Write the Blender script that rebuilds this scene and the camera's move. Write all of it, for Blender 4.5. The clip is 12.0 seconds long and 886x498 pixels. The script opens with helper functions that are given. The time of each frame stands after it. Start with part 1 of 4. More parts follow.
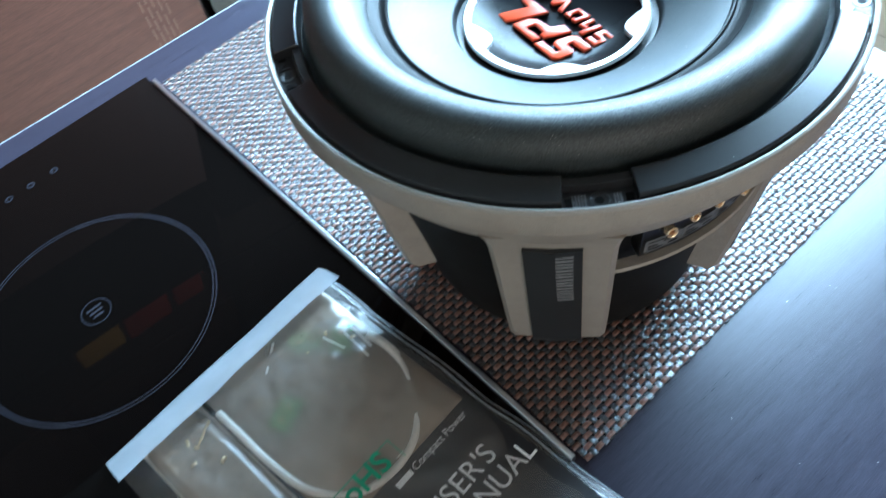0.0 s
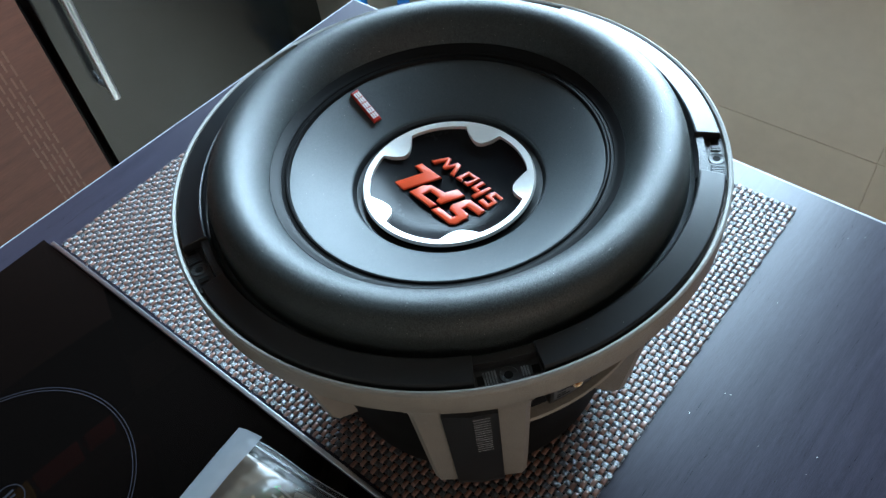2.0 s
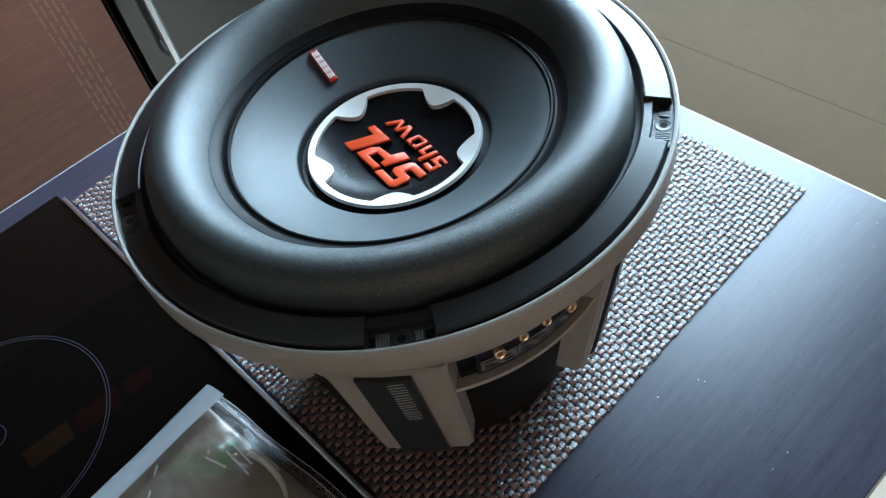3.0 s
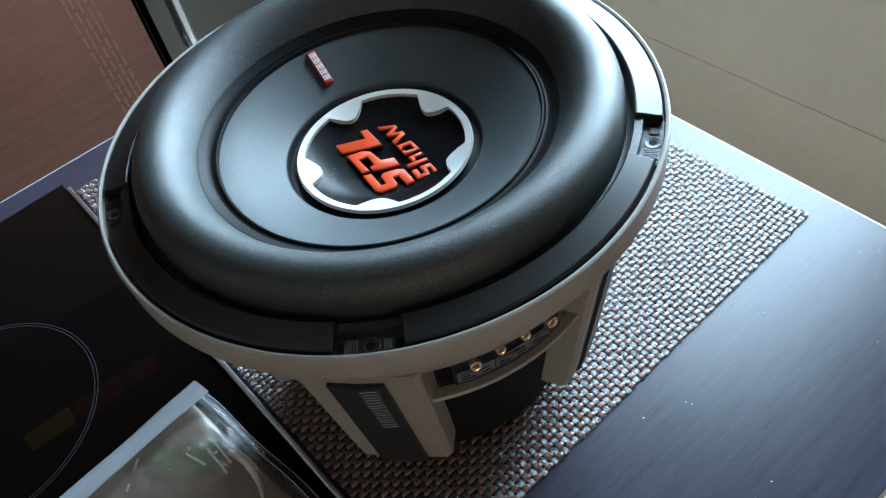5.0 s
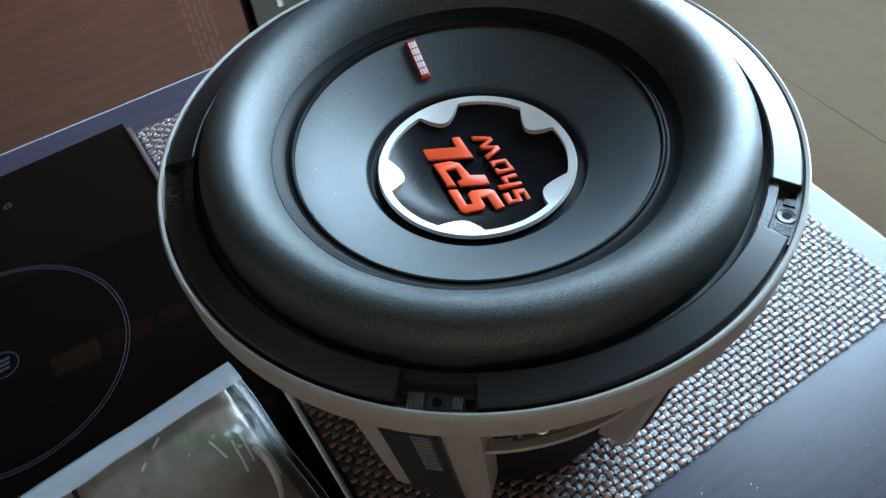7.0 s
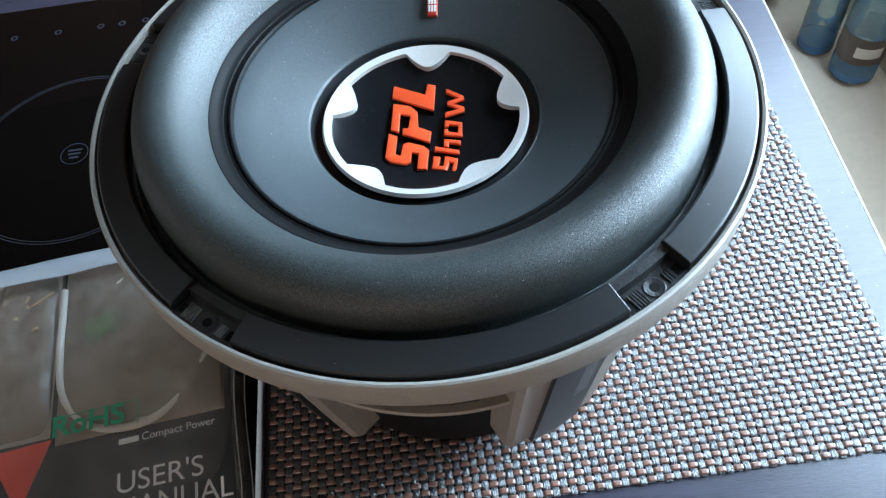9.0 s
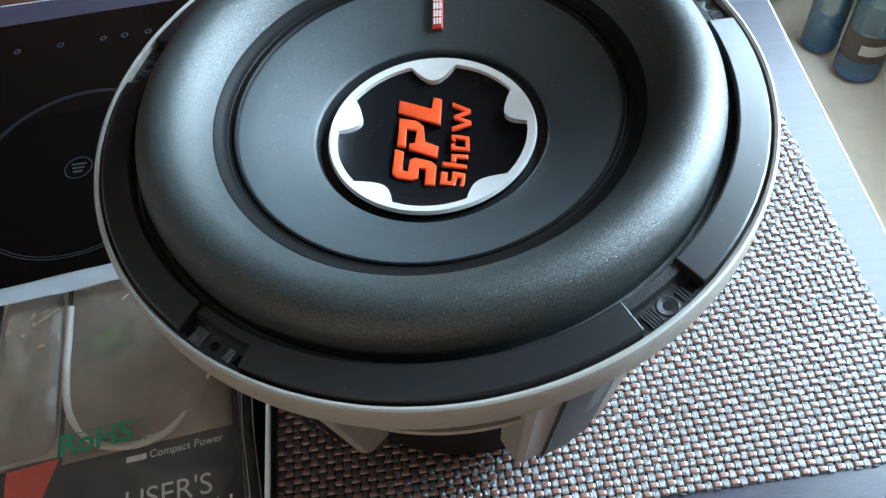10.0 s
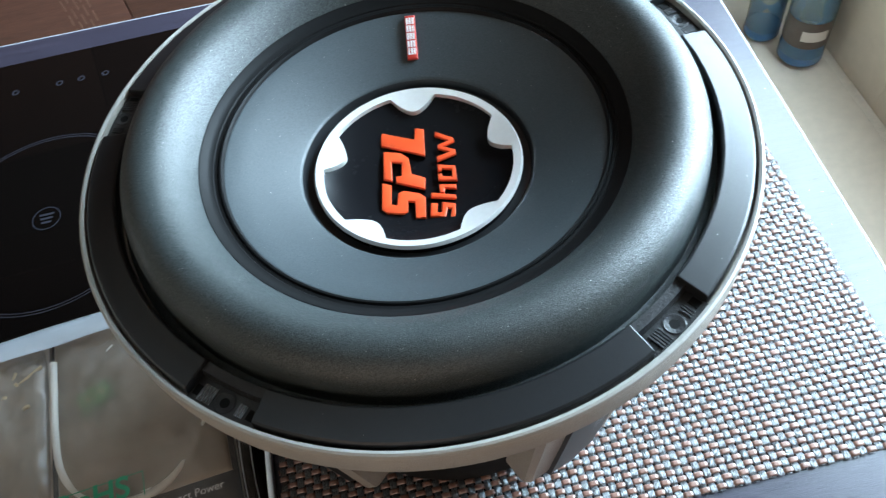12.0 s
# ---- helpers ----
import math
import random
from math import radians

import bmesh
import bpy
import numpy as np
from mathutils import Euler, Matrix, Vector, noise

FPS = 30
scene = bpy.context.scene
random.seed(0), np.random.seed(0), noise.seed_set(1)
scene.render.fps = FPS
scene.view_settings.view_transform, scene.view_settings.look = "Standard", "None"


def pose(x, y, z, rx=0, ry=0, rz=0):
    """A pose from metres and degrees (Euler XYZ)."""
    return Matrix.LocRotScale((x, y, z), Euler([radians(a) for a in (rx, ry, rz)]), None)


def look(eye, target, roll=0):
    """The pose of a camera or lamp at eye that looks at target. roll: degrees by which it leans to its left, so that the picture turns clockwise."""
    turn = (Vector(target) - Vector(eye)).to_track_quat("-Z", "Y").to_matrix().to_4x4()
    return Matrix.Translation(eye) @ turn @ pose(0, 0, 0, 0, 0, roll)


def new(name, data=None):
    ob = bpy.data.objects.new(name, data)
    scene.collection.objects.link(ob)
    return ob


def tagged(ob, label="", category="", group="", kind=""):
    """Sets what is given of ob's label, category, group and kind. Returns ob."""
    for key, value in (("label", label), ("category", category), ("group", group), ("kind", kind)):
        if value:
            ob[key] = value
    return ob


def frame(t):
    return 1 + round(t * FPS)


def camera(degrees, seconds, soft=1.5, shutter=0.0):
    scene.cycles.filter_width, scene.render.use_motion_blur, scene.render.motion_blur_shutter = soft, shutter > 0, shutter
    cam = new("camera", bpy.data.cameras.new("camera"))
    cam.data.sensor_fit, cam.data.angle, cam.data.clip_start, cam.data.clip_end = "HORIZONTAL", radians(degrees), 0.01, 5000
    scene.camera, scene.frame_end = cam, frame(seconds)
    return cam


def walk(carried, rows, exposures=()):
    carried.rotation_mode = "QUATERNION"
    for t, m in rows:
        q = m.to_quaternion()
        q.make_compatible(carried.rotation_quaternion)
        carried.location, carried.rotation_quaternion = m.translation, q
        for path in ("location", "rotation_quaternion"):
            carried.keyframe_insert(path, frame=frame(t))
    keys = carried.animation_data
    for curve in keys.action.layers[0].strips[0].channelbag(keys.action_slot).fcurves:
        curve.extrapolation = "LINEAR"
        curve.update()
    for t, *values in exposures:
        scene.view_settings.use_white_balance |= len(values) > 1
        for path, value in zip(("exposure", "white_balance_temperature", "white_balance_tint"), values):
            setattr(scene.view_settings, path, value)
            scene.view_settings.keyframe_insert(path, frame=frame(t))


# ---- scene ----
cam = camera(57.4, 12.0, soft=1.3, shutter=0.35)
PATH = [
    (0, (-0.264, -0.252, 0.471), (0.374, 0.756, -1.133), -12.6),
    (0.2, (-0.255, -0.242, 0.475), (0.455, 0.747, -1.112), -11.9),
    (0.3, (-0.251, -0.237, 0.483), (0.493, 0.738, -1.098), -11.4),
    (0.5, (-0.247, -0.23, 0.501), (0.561, 0.726, -1.059), -10.2),
    (1, (-0.248, -0.229, 0.521), (0.669, 0.705, -0.991), -8.0),
    (1.5, (-0.25, -0.229, 0.524), (0.693, 0.691, -0.981), -7.4),
    (2, (-0.243, -0.237, 0.518), (0.663, 0.698, -0.999), -9.1),
    (2.5, (-0.221, -0.264, 0.5), (0.594, 0.738, -1.027), -12.2),
    (3, (-0.188, -0.298, 0.492), (0.544, 0.778, -1.026), -14.2),
    (5, (-0.171, -0.309, 0.487), (0.532, 0.81, -1.015), -13.0),
    (5.5, (-0.166, -0.308, 0.485), (0.561, 0.799, -1.013), -11.5),
    (6, (-0.163, -0.307, 0.483), (0.572, 0.788, -1.02), -10.3),
    (6.5, (-0.164, -0.268, 0.478), (0.548, 0.805, -1.052), -8.6),
    (6.7, (-0.174, -0.248, 0.479), (0.513, 0.836, -1.054), -7.7),
    (8.3, (0.006, -0.29, 0.458), (0.002, 0.879, -1.165), -8.3),
    (8.5, (0.005, -0.29, 0.457), (-0.001, 0.876, -1.168), -8.2),
    (9, (0.003, -0.284, 0.471), (-0.013, 0.869, -1.163), -8.6),
    (9.5, (0.01, -0.282, 0.471), (-0.017, 0.884, -1.154), -9.5),
    (10, (0.002, -0.275, 0.472), (-0.024, 0.88, -1.161), -9.7),
    (10.5, (-0.008, -0.268, 0.473), (-0.033, 0.872, -1.17), -9.6),
    (11, (-0.017, -0.263, 0.469), (-0.044, 0.873, -1.176), -10.2),
    (11.5, (-0.013, -0.261, 0.48), (-0.039, 0.887, -1.157), -11.5),
    (12, (-0.012, -0.263, 0.48), (0.061, 0.89, -1.153), -10.3),
]
EXPOSURE = [(0, 0.66, 5450, 3), (0.5, 0.40, 6000, 8), (1, -0.08, 6000, 7), (1.5, -0.34, 6030, 7), (2.0, -0.42, 6060, 8), (2.5, -0.50, 6100, 8), (3.1, -0.32, 6120, 8), (5, -0.38, 6150, 9), (6.5, -0.46, 6050, 8), (8.3, -0.07, 6100, 13), (8.6, -0.03, 6100, 13), (9.0, 0.03, 6150, 12), (9.5, 0.04, 6330, 10), (11, 0.16, 6380, 10), (12, 0.24, 6400, 10)]
walk(cam, [(t, look(eye, target, roll)) for t, eye, target, roll in PATH], EXPOSURE)

# ---- light and air ----
world = bpy.data.worlds.new("daylight")
scene.world = world
world.use_nodes = True
wn = world.node_tree
sky = wn.nodes.new("ShaderNodeTexSky")
sky.sky_type, sky.sun_disc = 'NISHITA', False
sky.sun_elevation, sky.sun_rotation = radians(38), radians(120)
wn.nodes["Background"].inputs["Strength"].default_value = 0.12
wn.links.new(sky.outputs[0], wn.nodes["Background"].inputs["Color"])

FLOOR_Z, WALL_X, FAR_Y, CEIL_Z = -0.90, 1.045, 1.98, 1.90
WIN_Y0, WIN_Y1, WIN_Z0, WIN_Z1 = -0.14, 1.30, 0.04, 1.11


def area_lamp(name, place, target, sx, sy, power, colour):
    data = bpy.data.lights.new(name, 'AREA')
    data.shape, data.size, data.size_y, data.energy, data.color = 'RECTANGLE', sx, sy, power, colour
    ob = new(name, data)
    ob.matrix_world = look(place, target)
    return ob


area_lamp("window_daylight", (WALL_X + 0.12, (WIN_Y0 + WIN_Y1) / 2, (WIN_Z0 + WIN_Z1) / 2), (0, (WIN_Y0 + WIN_Y1) / 2, (WIN_Z0 + WIN_Z1) / 2 - 0.50),
          WIN_Y1 - WIN_Y0 - 0.06, WIN_Z1 - WIN_Z0 - 0.06, 160, (0.62, 0.84, 1.0)).data.spread = radians(150)

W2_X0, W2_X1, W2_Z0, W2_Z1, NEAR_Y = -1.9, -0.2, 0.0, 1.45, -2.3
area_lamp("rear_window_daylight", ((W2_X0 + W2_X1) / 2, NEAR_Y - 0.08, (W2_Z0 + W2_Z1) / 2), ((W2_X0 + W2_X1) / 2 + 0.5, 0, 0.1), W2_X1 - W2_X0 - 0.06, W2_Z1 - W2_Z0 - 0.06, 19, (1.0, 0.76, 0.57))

# ---- materials ----


def material(name, colour=(0.5, 0.5, 0.5), rough=0.5, metal=0.0, spec=0.5, var=0.0, scale=40.0, bump=0.0, bump_scale=200.0, stretch=(1, 1, 1), coat=0.0, rough_var=0.0, per_object=0.0, dust=0.0, grain=0.0):
    m = bpy.data.materials.new(name)
    m.use_nodes = True
    nt = m.node_tree
    b = nt.nodes["Principled BSDF"]
    b.inputs["Roughness"].default_value = rough
    b.inputs["Metallic"].default_value = metal
    b.inputs["Specular IOR Level"].default_value = spec
    b.inputs["Coat Weight"].default_value = coat
    b.inputs["Coat Roughness"].default_value = 0.08
    b.inputs["Base Color"].default_value = (*colour, 1)
    tc = nt.nodes.new("ShaderNodeTexCoord")
    mp = nt.nodes.new("ShaderNodeMapping")
    mp.inputs["Scale"].default_value = stretch
    nt.links.new(tc.outputs["Object"], mp.inputs["Vector"])
    if var or rough_var:
        n1 = nt.nodes.new("ShaderNodeTexNoise")
        n1.inputs["Scale"].default_value, n1.inputs["Detail"].default_value, n1.inputs["Roughness"].default_value = scale, 6, 0.65
        nt.links.new(mp.outputs[0], n1.inputs["Vector"])
        n2 = nt.nodes.new("ShaderNodeTexNoise")
        n2.inputs["Scale"].default_value, n2.inputs["Detail"].default_value = scale * 9, 3
        nt.links.new(mp.outputs[0], n2.inputs["Vector"])
        mix = nt.nodes.new("ShaderNodeMath")
        mix.operation = 'MULTIPLY_ADD'
        mix.inputs[1].default_value = 0.45
        nt.links.new(n2.outputs["Fac"], mix.inputs[0])
        half = nt.nodes.new("ShaderNodeMath")
        half.operation = 'MULTIPLY'
        half.inputs[1].default_value = 0.55
        nt.links.new(n1.outputs["Fac"], half.inputs[0])
        nt.links.new(half.outputs[0], mix.inputs[2])
        if var:
            ramp = nt.nodes.new("ShaderNodeMapRange")
            ramp.inputs["From Min"].default_value, ramp.inputs["From Max"].default_value = 0.3, 0.7
            ramp.inputs["To Min"].default_value, ramp.inputs["To Max"].default_value = 1 - var, 1 + var
            nt.links.new(mix.outputs[0], ramp.inputs["Value"])
            mul = nt.nodes.new("ShaderNodeVectorMath")
            mul.operation = 'SCALE'
            mul.inputs[0].default_value = colour
            nt.links.new(ramp.outputs[0], mul.inputs["Scale"])
            out = mul.outputs[0]
            if per_object:
                oi = nt.nodes.new("ShaderNodeObjectInfo")
                r2 = nt.nodes.new("ShaderNodeMapRange")
                r2.inputs["To Min"].default_value, r2.inputs["To Max"].default_value = 1 - per_object, 1 + per_object
                nt.links.new(oi.outputs["Random"], r2.inputs["Value"])
                mul2 = nt.nodes.new("ShaderNodeVectorMath")
                mul2.operation = 'SCALE'
                nt.links.new(out, mul2.inputs[0])
                nt.links.new(r2.outputs[0], mul2.inputs["Scale"])
                out = mul2.outputs[0]
            nt.links.new(out, b.inputs["Base Color"])
        if rough_var:
            r3 = nt.nodes.new("ShaderNodeMapRange")
            r3.inputs["From Min"].default_value, r3.inputs["From Max"].default_value = 0.3, 0.7
            r3.inputs["To Min"].default_value, r3.inputs["To Max"].default_value = max(0.02, rough - rough_var), rough + rough_var
            nt.links.new(mix.outputs[0], r3.inputs["Value"])
            nt.links.new(r3.outputs[0], b.inputs["Roughness"])
    if grain:
        n4 = nt.nodes.new("ShaderNodeTexNoise")
        n4.inputs["Scale"].default_value, n4.inputs["Detail"].default_value = 1900, 3
        nt.links.new(tc.outputs["Object"], n4.inputs["Vector"])
        r4 = nt.nodes.new("ShaderNodeMapRange")
        r4.inputs["From Min"].default_value, r4.inputs["From Max"].default_value = 0.36, 0.64
        r4.inputs["To Min"].default_value, r4.inputs["To Max"].default_value = spec * (1 - grain), spec * (1 + grain)
        nt.links.new(n4.outputs["Fac"], r4.inputs["Value"])
        nt.links.new(r4.outputs[0], b.inputs["Specular IOR Level"])
    if dust:
        vo = nt.nodes.new("ShaderNodeTexVoronoi")
        vo.inputs["Scale"].default_value = 760
        nt.links.new(tc.outputs["Object"], vo.inputs["Vector"])
        near = nt.nodes.new("ShaderNodeMath")
        near.operation = 'LESS_THAN'
        nt.links.new(vo.outputs["Distance"], near.inputs[0])
        some = nt.nodes.new("ShaderNodeMath")
        some.operation, some.inputs[1].default_value = 'LESS_THAN', dust
        sep = nt.nodes.new("ShaderNodeSeparateColor")
        nt.links.new(vo.outputs["Color"], sep.inputs[0])
        nt.links.new(sep.outputs[0], some.inputs[0])
        size = nt.nodes.new("ShaderNodeMath")
        size.operation, size.inputs[1].default_value = 'POWER', 3.0
        nt.links.new(sep.outputs[1], size.inputs[0])
        grow = nt.nodes.new("ShaderNodeMath")
        grow.operation, grow.inputs[1].default_value, grow.inputs[2].default_value = 'MULTIPLY_ADD', 0.10, 0.035
        nt.links.new(size.outputs[0], grow.inputs[0])
        nt.links.new(grow.outputs[0], near.inputs[1])
        both = nt.nodes.new("ShaderNodeMath")
        both.operation = 'MULTIPLY'
        nt.links.new(near.outputs[0], both.inputs[0])
        nt.links.new(some.outputs[0], both.inputs[1])
        dm = nt.nodes.new("ShaderNodeMix")
        dm.data_type = 'RGBA'
        dm.inputs[7].default_value = (0.42, 0.41, 0.38, 1)
        nt.links.new(both.outputs[0], dm.inputs[0])
        if b.inputs["Base Color"].is_linked:
            nt.links.new(b.inputs["Base Color"].links[0].from_socket, dm.inputs[6])
        else:
            dm.inputs[6].default_value = (*colour, 1)
        nt.links.new(dm.outputs[2], b.inputs["Base Color"])
    if bump:
        n3 = nt.nodes.new("ShaderNodeTexNoise")
        n3.inputs["Scale"].default_value, n3.inputs["Detail"].default_value = bump_scale, 4
        nt.links.new(mp.outputs[0], n3.inputs["Vector"])
        bp = nt.nodes.new("ShaderNodeBump")
        bp.inputs["Strength"].default_value, bp.inputs["Distance"].default_value = bump, 0.001
        nt.links.new(n3.outputs["Fac"], bp.inputs["Height"])
        nt.links.new(bp.outputs[0], b.inputs["Normal"])
    return m


COUNTER = material("dark_laminate", (0.024, 0.0215, 0.032), 0.31, spec=0.25, var=0.42, scale=14, bump=0.12, bump_scale=110, stretch=(1, 14, 14), rough_var=0.05)
EDGE_BAND = material("edge_band", (0.30, 0.30, 0.33), 0.35, var=0.1)
GLASS_BLACK = material("black_glass", (0.0022, 0.0016, 0.0014), 0.035, spec=0.078, rough_var=0.012, scale=14)
PRINT = material("grey_print", (0.019, 0.019, 0.026), 0.3, var=0.15)
ALU = material("brushed_aluminium", (0.72, 0.74, 0.78), 0.3, metal=1.0, var=0.08, bump=0.05)
CAST = material("painted_grey_alloy", (0.29, 0.262, 0.228), 0.45, metal=0.1, spec=0.5, var=0.16, scale=90, bump=0.45, bump_scale=1300, rough_var=0.06)
CAST_EDGE = material("bare_alloy_edge", (0.27, 0.26, 0.24), 0.45, metal=0.1, var=0.12, scale=120, bump=0.1)
RUBBER = material("black_foam_rubber", (0.023, 0.028, 0.028), 0.42, spec=0.46, var=0.25, scale=160, bump=0.32, bump_scale=2000, rough_var=0.06, dust=0.42, grain=0.62)
GASKET = material("smooth_black_rubber", (0.007, 0.007, 0.0072), 0.42, spec=0.08, var=0.15, scale=60)
CONE = material("matt_black_cone", (0.026, 0.034, 0.038), 0.53, spec=0.55, var=0.10, scale=90, bump=0.10, bump_scale=2400, rough_var=0.05, dust=0.14, grain=0.26)
TRIM = material("black_trim_plastic", (0.012, 0.0125, 0.0136), 0.31, spec=0.36, var=0.15, scale=60, bump=0.06, bump_scale=1500, dust=0.025)
NOTCH = material("notch_plastic", (0.014, 0.014, 0.015), 0.36, spec=0.45, var=0.3, scale=150, bump=0.3, bump_scale=700)
# Near-black paints the shade of uncut holes and weave gaps; also plain black parts.
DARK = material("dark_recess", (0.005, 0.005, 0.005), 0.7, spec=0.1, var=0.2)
CAP_BLACK = material("gloss_black_cap", (0.006, 0.006, 0.007), 0.26, spec=0.10, rough_var=0.03)
CAP_METAL = material("satin_silver", (0.78, 0.77, 0.75), 0.33, metal=0.45, var=0.05)
ORANGE = material("orange_red_enamel", (0.80, 0.085, 0.022), 0.32, var=0.08)
AMBER = material("amber_card", (0.85, 0.36, 0.05), 0.5, var=0.1)
# pale grey broken up by strong noise, for the ribs of one notch
PALE_SPECKLE = material("pale_speckle", (0.11, 0.11, 0.115), 0.4, var=0.95, scale=420)
RED = material("red_enamel", (0.50, 0.035, 0.02), 0.3, var=0.1)
SILVER = material("silver_print", (0.80, 0.78, 0.76), 0.4, metal=0.2, var=0.1)
LABEL_PRINT = material("grey_label_print", (0.42, 0.43, 0.44), 0.45, var=0.1)
LABEL_GREY = material("slate_grey_insert", (0.019, 0.0205, 0.0225), 0.40, spec=0.35, var=0.12, scale=60)
BOOT = material("black_magnet_boot", (0.008, 0.008, 0.008), 0.6, spec=0.12, var=0.3, scale=60)
STICKER = material("grey_sticker", (0.115, 0.118, 0.120), 0.45, var=0.15, scale=200)
DARK_COPPER = material("dark_copper", (0.20, 0.07, 0.03), 0.4, metal=0.8, var=0.2, scale=300)
GOLD = material("gold_plate", (0.95, 0.74, 0.50), 0.24, metal=0.75, var=0.05)
WARP = material("blue_grey_strand", (0.027, 0.027, 0.030), 0.34, spec=0.85, var=0.6, scale=260, stretch=(6, 0.35, 1), bump=0.8, bump_scale=420, per_object=0.15)
WEFT = material("beige_brown_strand", (0.165, 0.078, 0.055), 0.36, spec=0.95, var=0.16, scale=120, stretch=(0.35, 6, 1), bump=0.2, bump_scale=300, per_object=0.10)
WOOD = material("red_brown_veneer", (0.082, 0.032, 0.021), 0.48, spec=0.2, var=0.28, scale=5, stretch=(1, 1, 12), bump=0.1, bump_scale=120)
WOOD_GROOVE = material("veneer_groove", (0.11, 0.045, 0.028), 0.5, var=0.2)
FRIDGE = material("dark_steel_door", (0.070, 0.066, 0.062), 0.17, metal=0.9, var=0.05, scale=8, rough_var=0.03)
DARK_PANEL = material("dark_side_panel", (0.02, 0.022, 0.024), 0.4, var=0.15)
WALL_TILE = material("beige_wall_tile", (0.66, 0.58, 0.475), 0.22, var=0.06, scale=4, bump=0.03)
FLOOR_TILE = material("beige_floor_tile", (0.68, 0.57, 0.45), 0.25, var=0.08, scale=5, bump=0.03)
GROUT = material("grout", (0.66, 0.56, 0.44), 0.6, var=0.15)
PLASTER = material("cream_plaster", (0.42, 0.36, 0.29), 0.8, var=0.06, scale=6, bump=0.1)
CEILING = material("beige_ceiling_paint", (0.42, 0.375, 0.33), 0.8, var=0.05, scale=4)
WHITE = material("white_paint", (0.78, 0.78, 0.77), 0.5, var=0.04)
PAPER_DARK = material("dark_printed_cover", (0.022, 0.023, 0.026), 0.35, var=0.3, scale=30)
PAPER_RED = material("red_print", (0.90, 0.070, 0.035), 0.35, var=0.08)
PAPER_WHITE = material("white_print", (0.90, 0.90, 0.90), 0.5, var=0.05)
PAPER = material("paper_block", (0.7, 0.69, 0.66), 0.7, var=0.1)
GREEN_PRINT = material("green_print", (0.02, 0.30, 0.16), 0.4, var=0.2)
GREEN = material("green_plastic", (0.05, 0.62, 0.12), 0.4, var=0.15)
CABLE = material("grey_cable", (0.80, 0.76, 0.70), 0.4, var=0.1)
BRASS = material("brass_screw", (0.72, 0.56, 0.34), 0.34, metal=0.7)
LABEL_BROWN = material("brown_bottle_label", (0.075, 0.055, 0.045), 0.45, var=0.3, scale=30)
LABEL_PALE = material("pale_label_print", (0.55, 0.50, 0.45), 0.5)
CRUMB = material("pale_crumb", (0.42, 0.41, 0.39), 0.7)
CRUMB_DARK = material("dark_crumb", (0.01, 0.008, 0.008), 0.7)
CAP_BLUE = material("blue_bottle_plastic", (0.02, 0.20, 0.60), 0.35)


def film_material(name, tint, clear, rough, haze=0.0, body=(0.75, 0.78, 0.82)):
    m = bpy.data.materials.new(name)
    m.use_nodes = True
    nt = m.node_tree
    nt.nodes.remove(nt.nodes["Principled BSDF"])
    out = nt.nodes["Material Output"]
    tr = nt.nodes.new("ShaderNodeBsdfTransparent")
    tr.inputs["Color"].default_value = (*tint, 1)
    gl = nt.nodes.new("ShaderNodeBsdfGlossy")
    gl.inputs["Roughness"].default_value = rough
    df = nt.nodes.new("ShaderNodeBsdfDiffuse")
    df.inputs["Color"].default_value = (*body, 1)
    tl = nt.nodes.new("ShaderNodeBsdfTranslucent")
    tl.inputs["Color"].default_value = (*body, 1)
    ad = nt.nodes.new("ShaderNodeMixShader")
    ad.inputs[0].default_value = 0.4
    nt.links.new(df.outputs[0], ad.inputs[1])
    nt.links.new(tl.outputs[0], ad.inputs[2])
    tc = nt.nodes.new("ShaderNodeTexCoord")
    nz = nt.nodes.new("ShaderNodeTexNoise")
    nz.inputs["Scale"].default_value, nz.inputs["Detail"].default_value = 26, 3
    nt.links.new(tc.outputs["Object"], nz.inputs["Vector"])
    mr = nt.nodes.new("ShaderNodeMapRange")
    mr.inputs["From Min"].default_value, mr.inputs["From Max"].default_value = 0.35, 0.75
    mr.inputs["To Min"].default_value, mr.inputs["To Max"].default_value = haze * 0.85, haze * 1.15
    nt.links.new(nz.outputs["Fac"], mr.inputs["Value"])
    hz = nt.nodes.new("ShaderNodeMixShader")
    nt.links.new(mr.outputs[0], hz.inputs[0])
    nt.links.new(tr.outputs[0], hz.inputs[1])
    nt.links.new(ad.outputs[0], hz.inputs[2])
    fr = nt.nodes.new("ShaderNodeFresnel")
    fr.inputs["IOR"].default_value = 1.5
    mx = nt.nodes.new("ShaderNodeMath")
    mx.operation = 'MULTIPLY'
    mx.inputs[1].default_value = clear
    nt.links.new(fr.outputs[0], mx.inputs[0])
    top = nt.nodes.new("ShaderNodeMixShader")
    nt.links.new(mx.outputs[0], top.inputs[0])
    nt.links.new(hz.outputs[0], top.inputs[1])
    nt.links.new(gl.outputs[0], top.inputs[2])
    nt.links.new(top.outputs[0], out.inputs["Surface"])
    return m


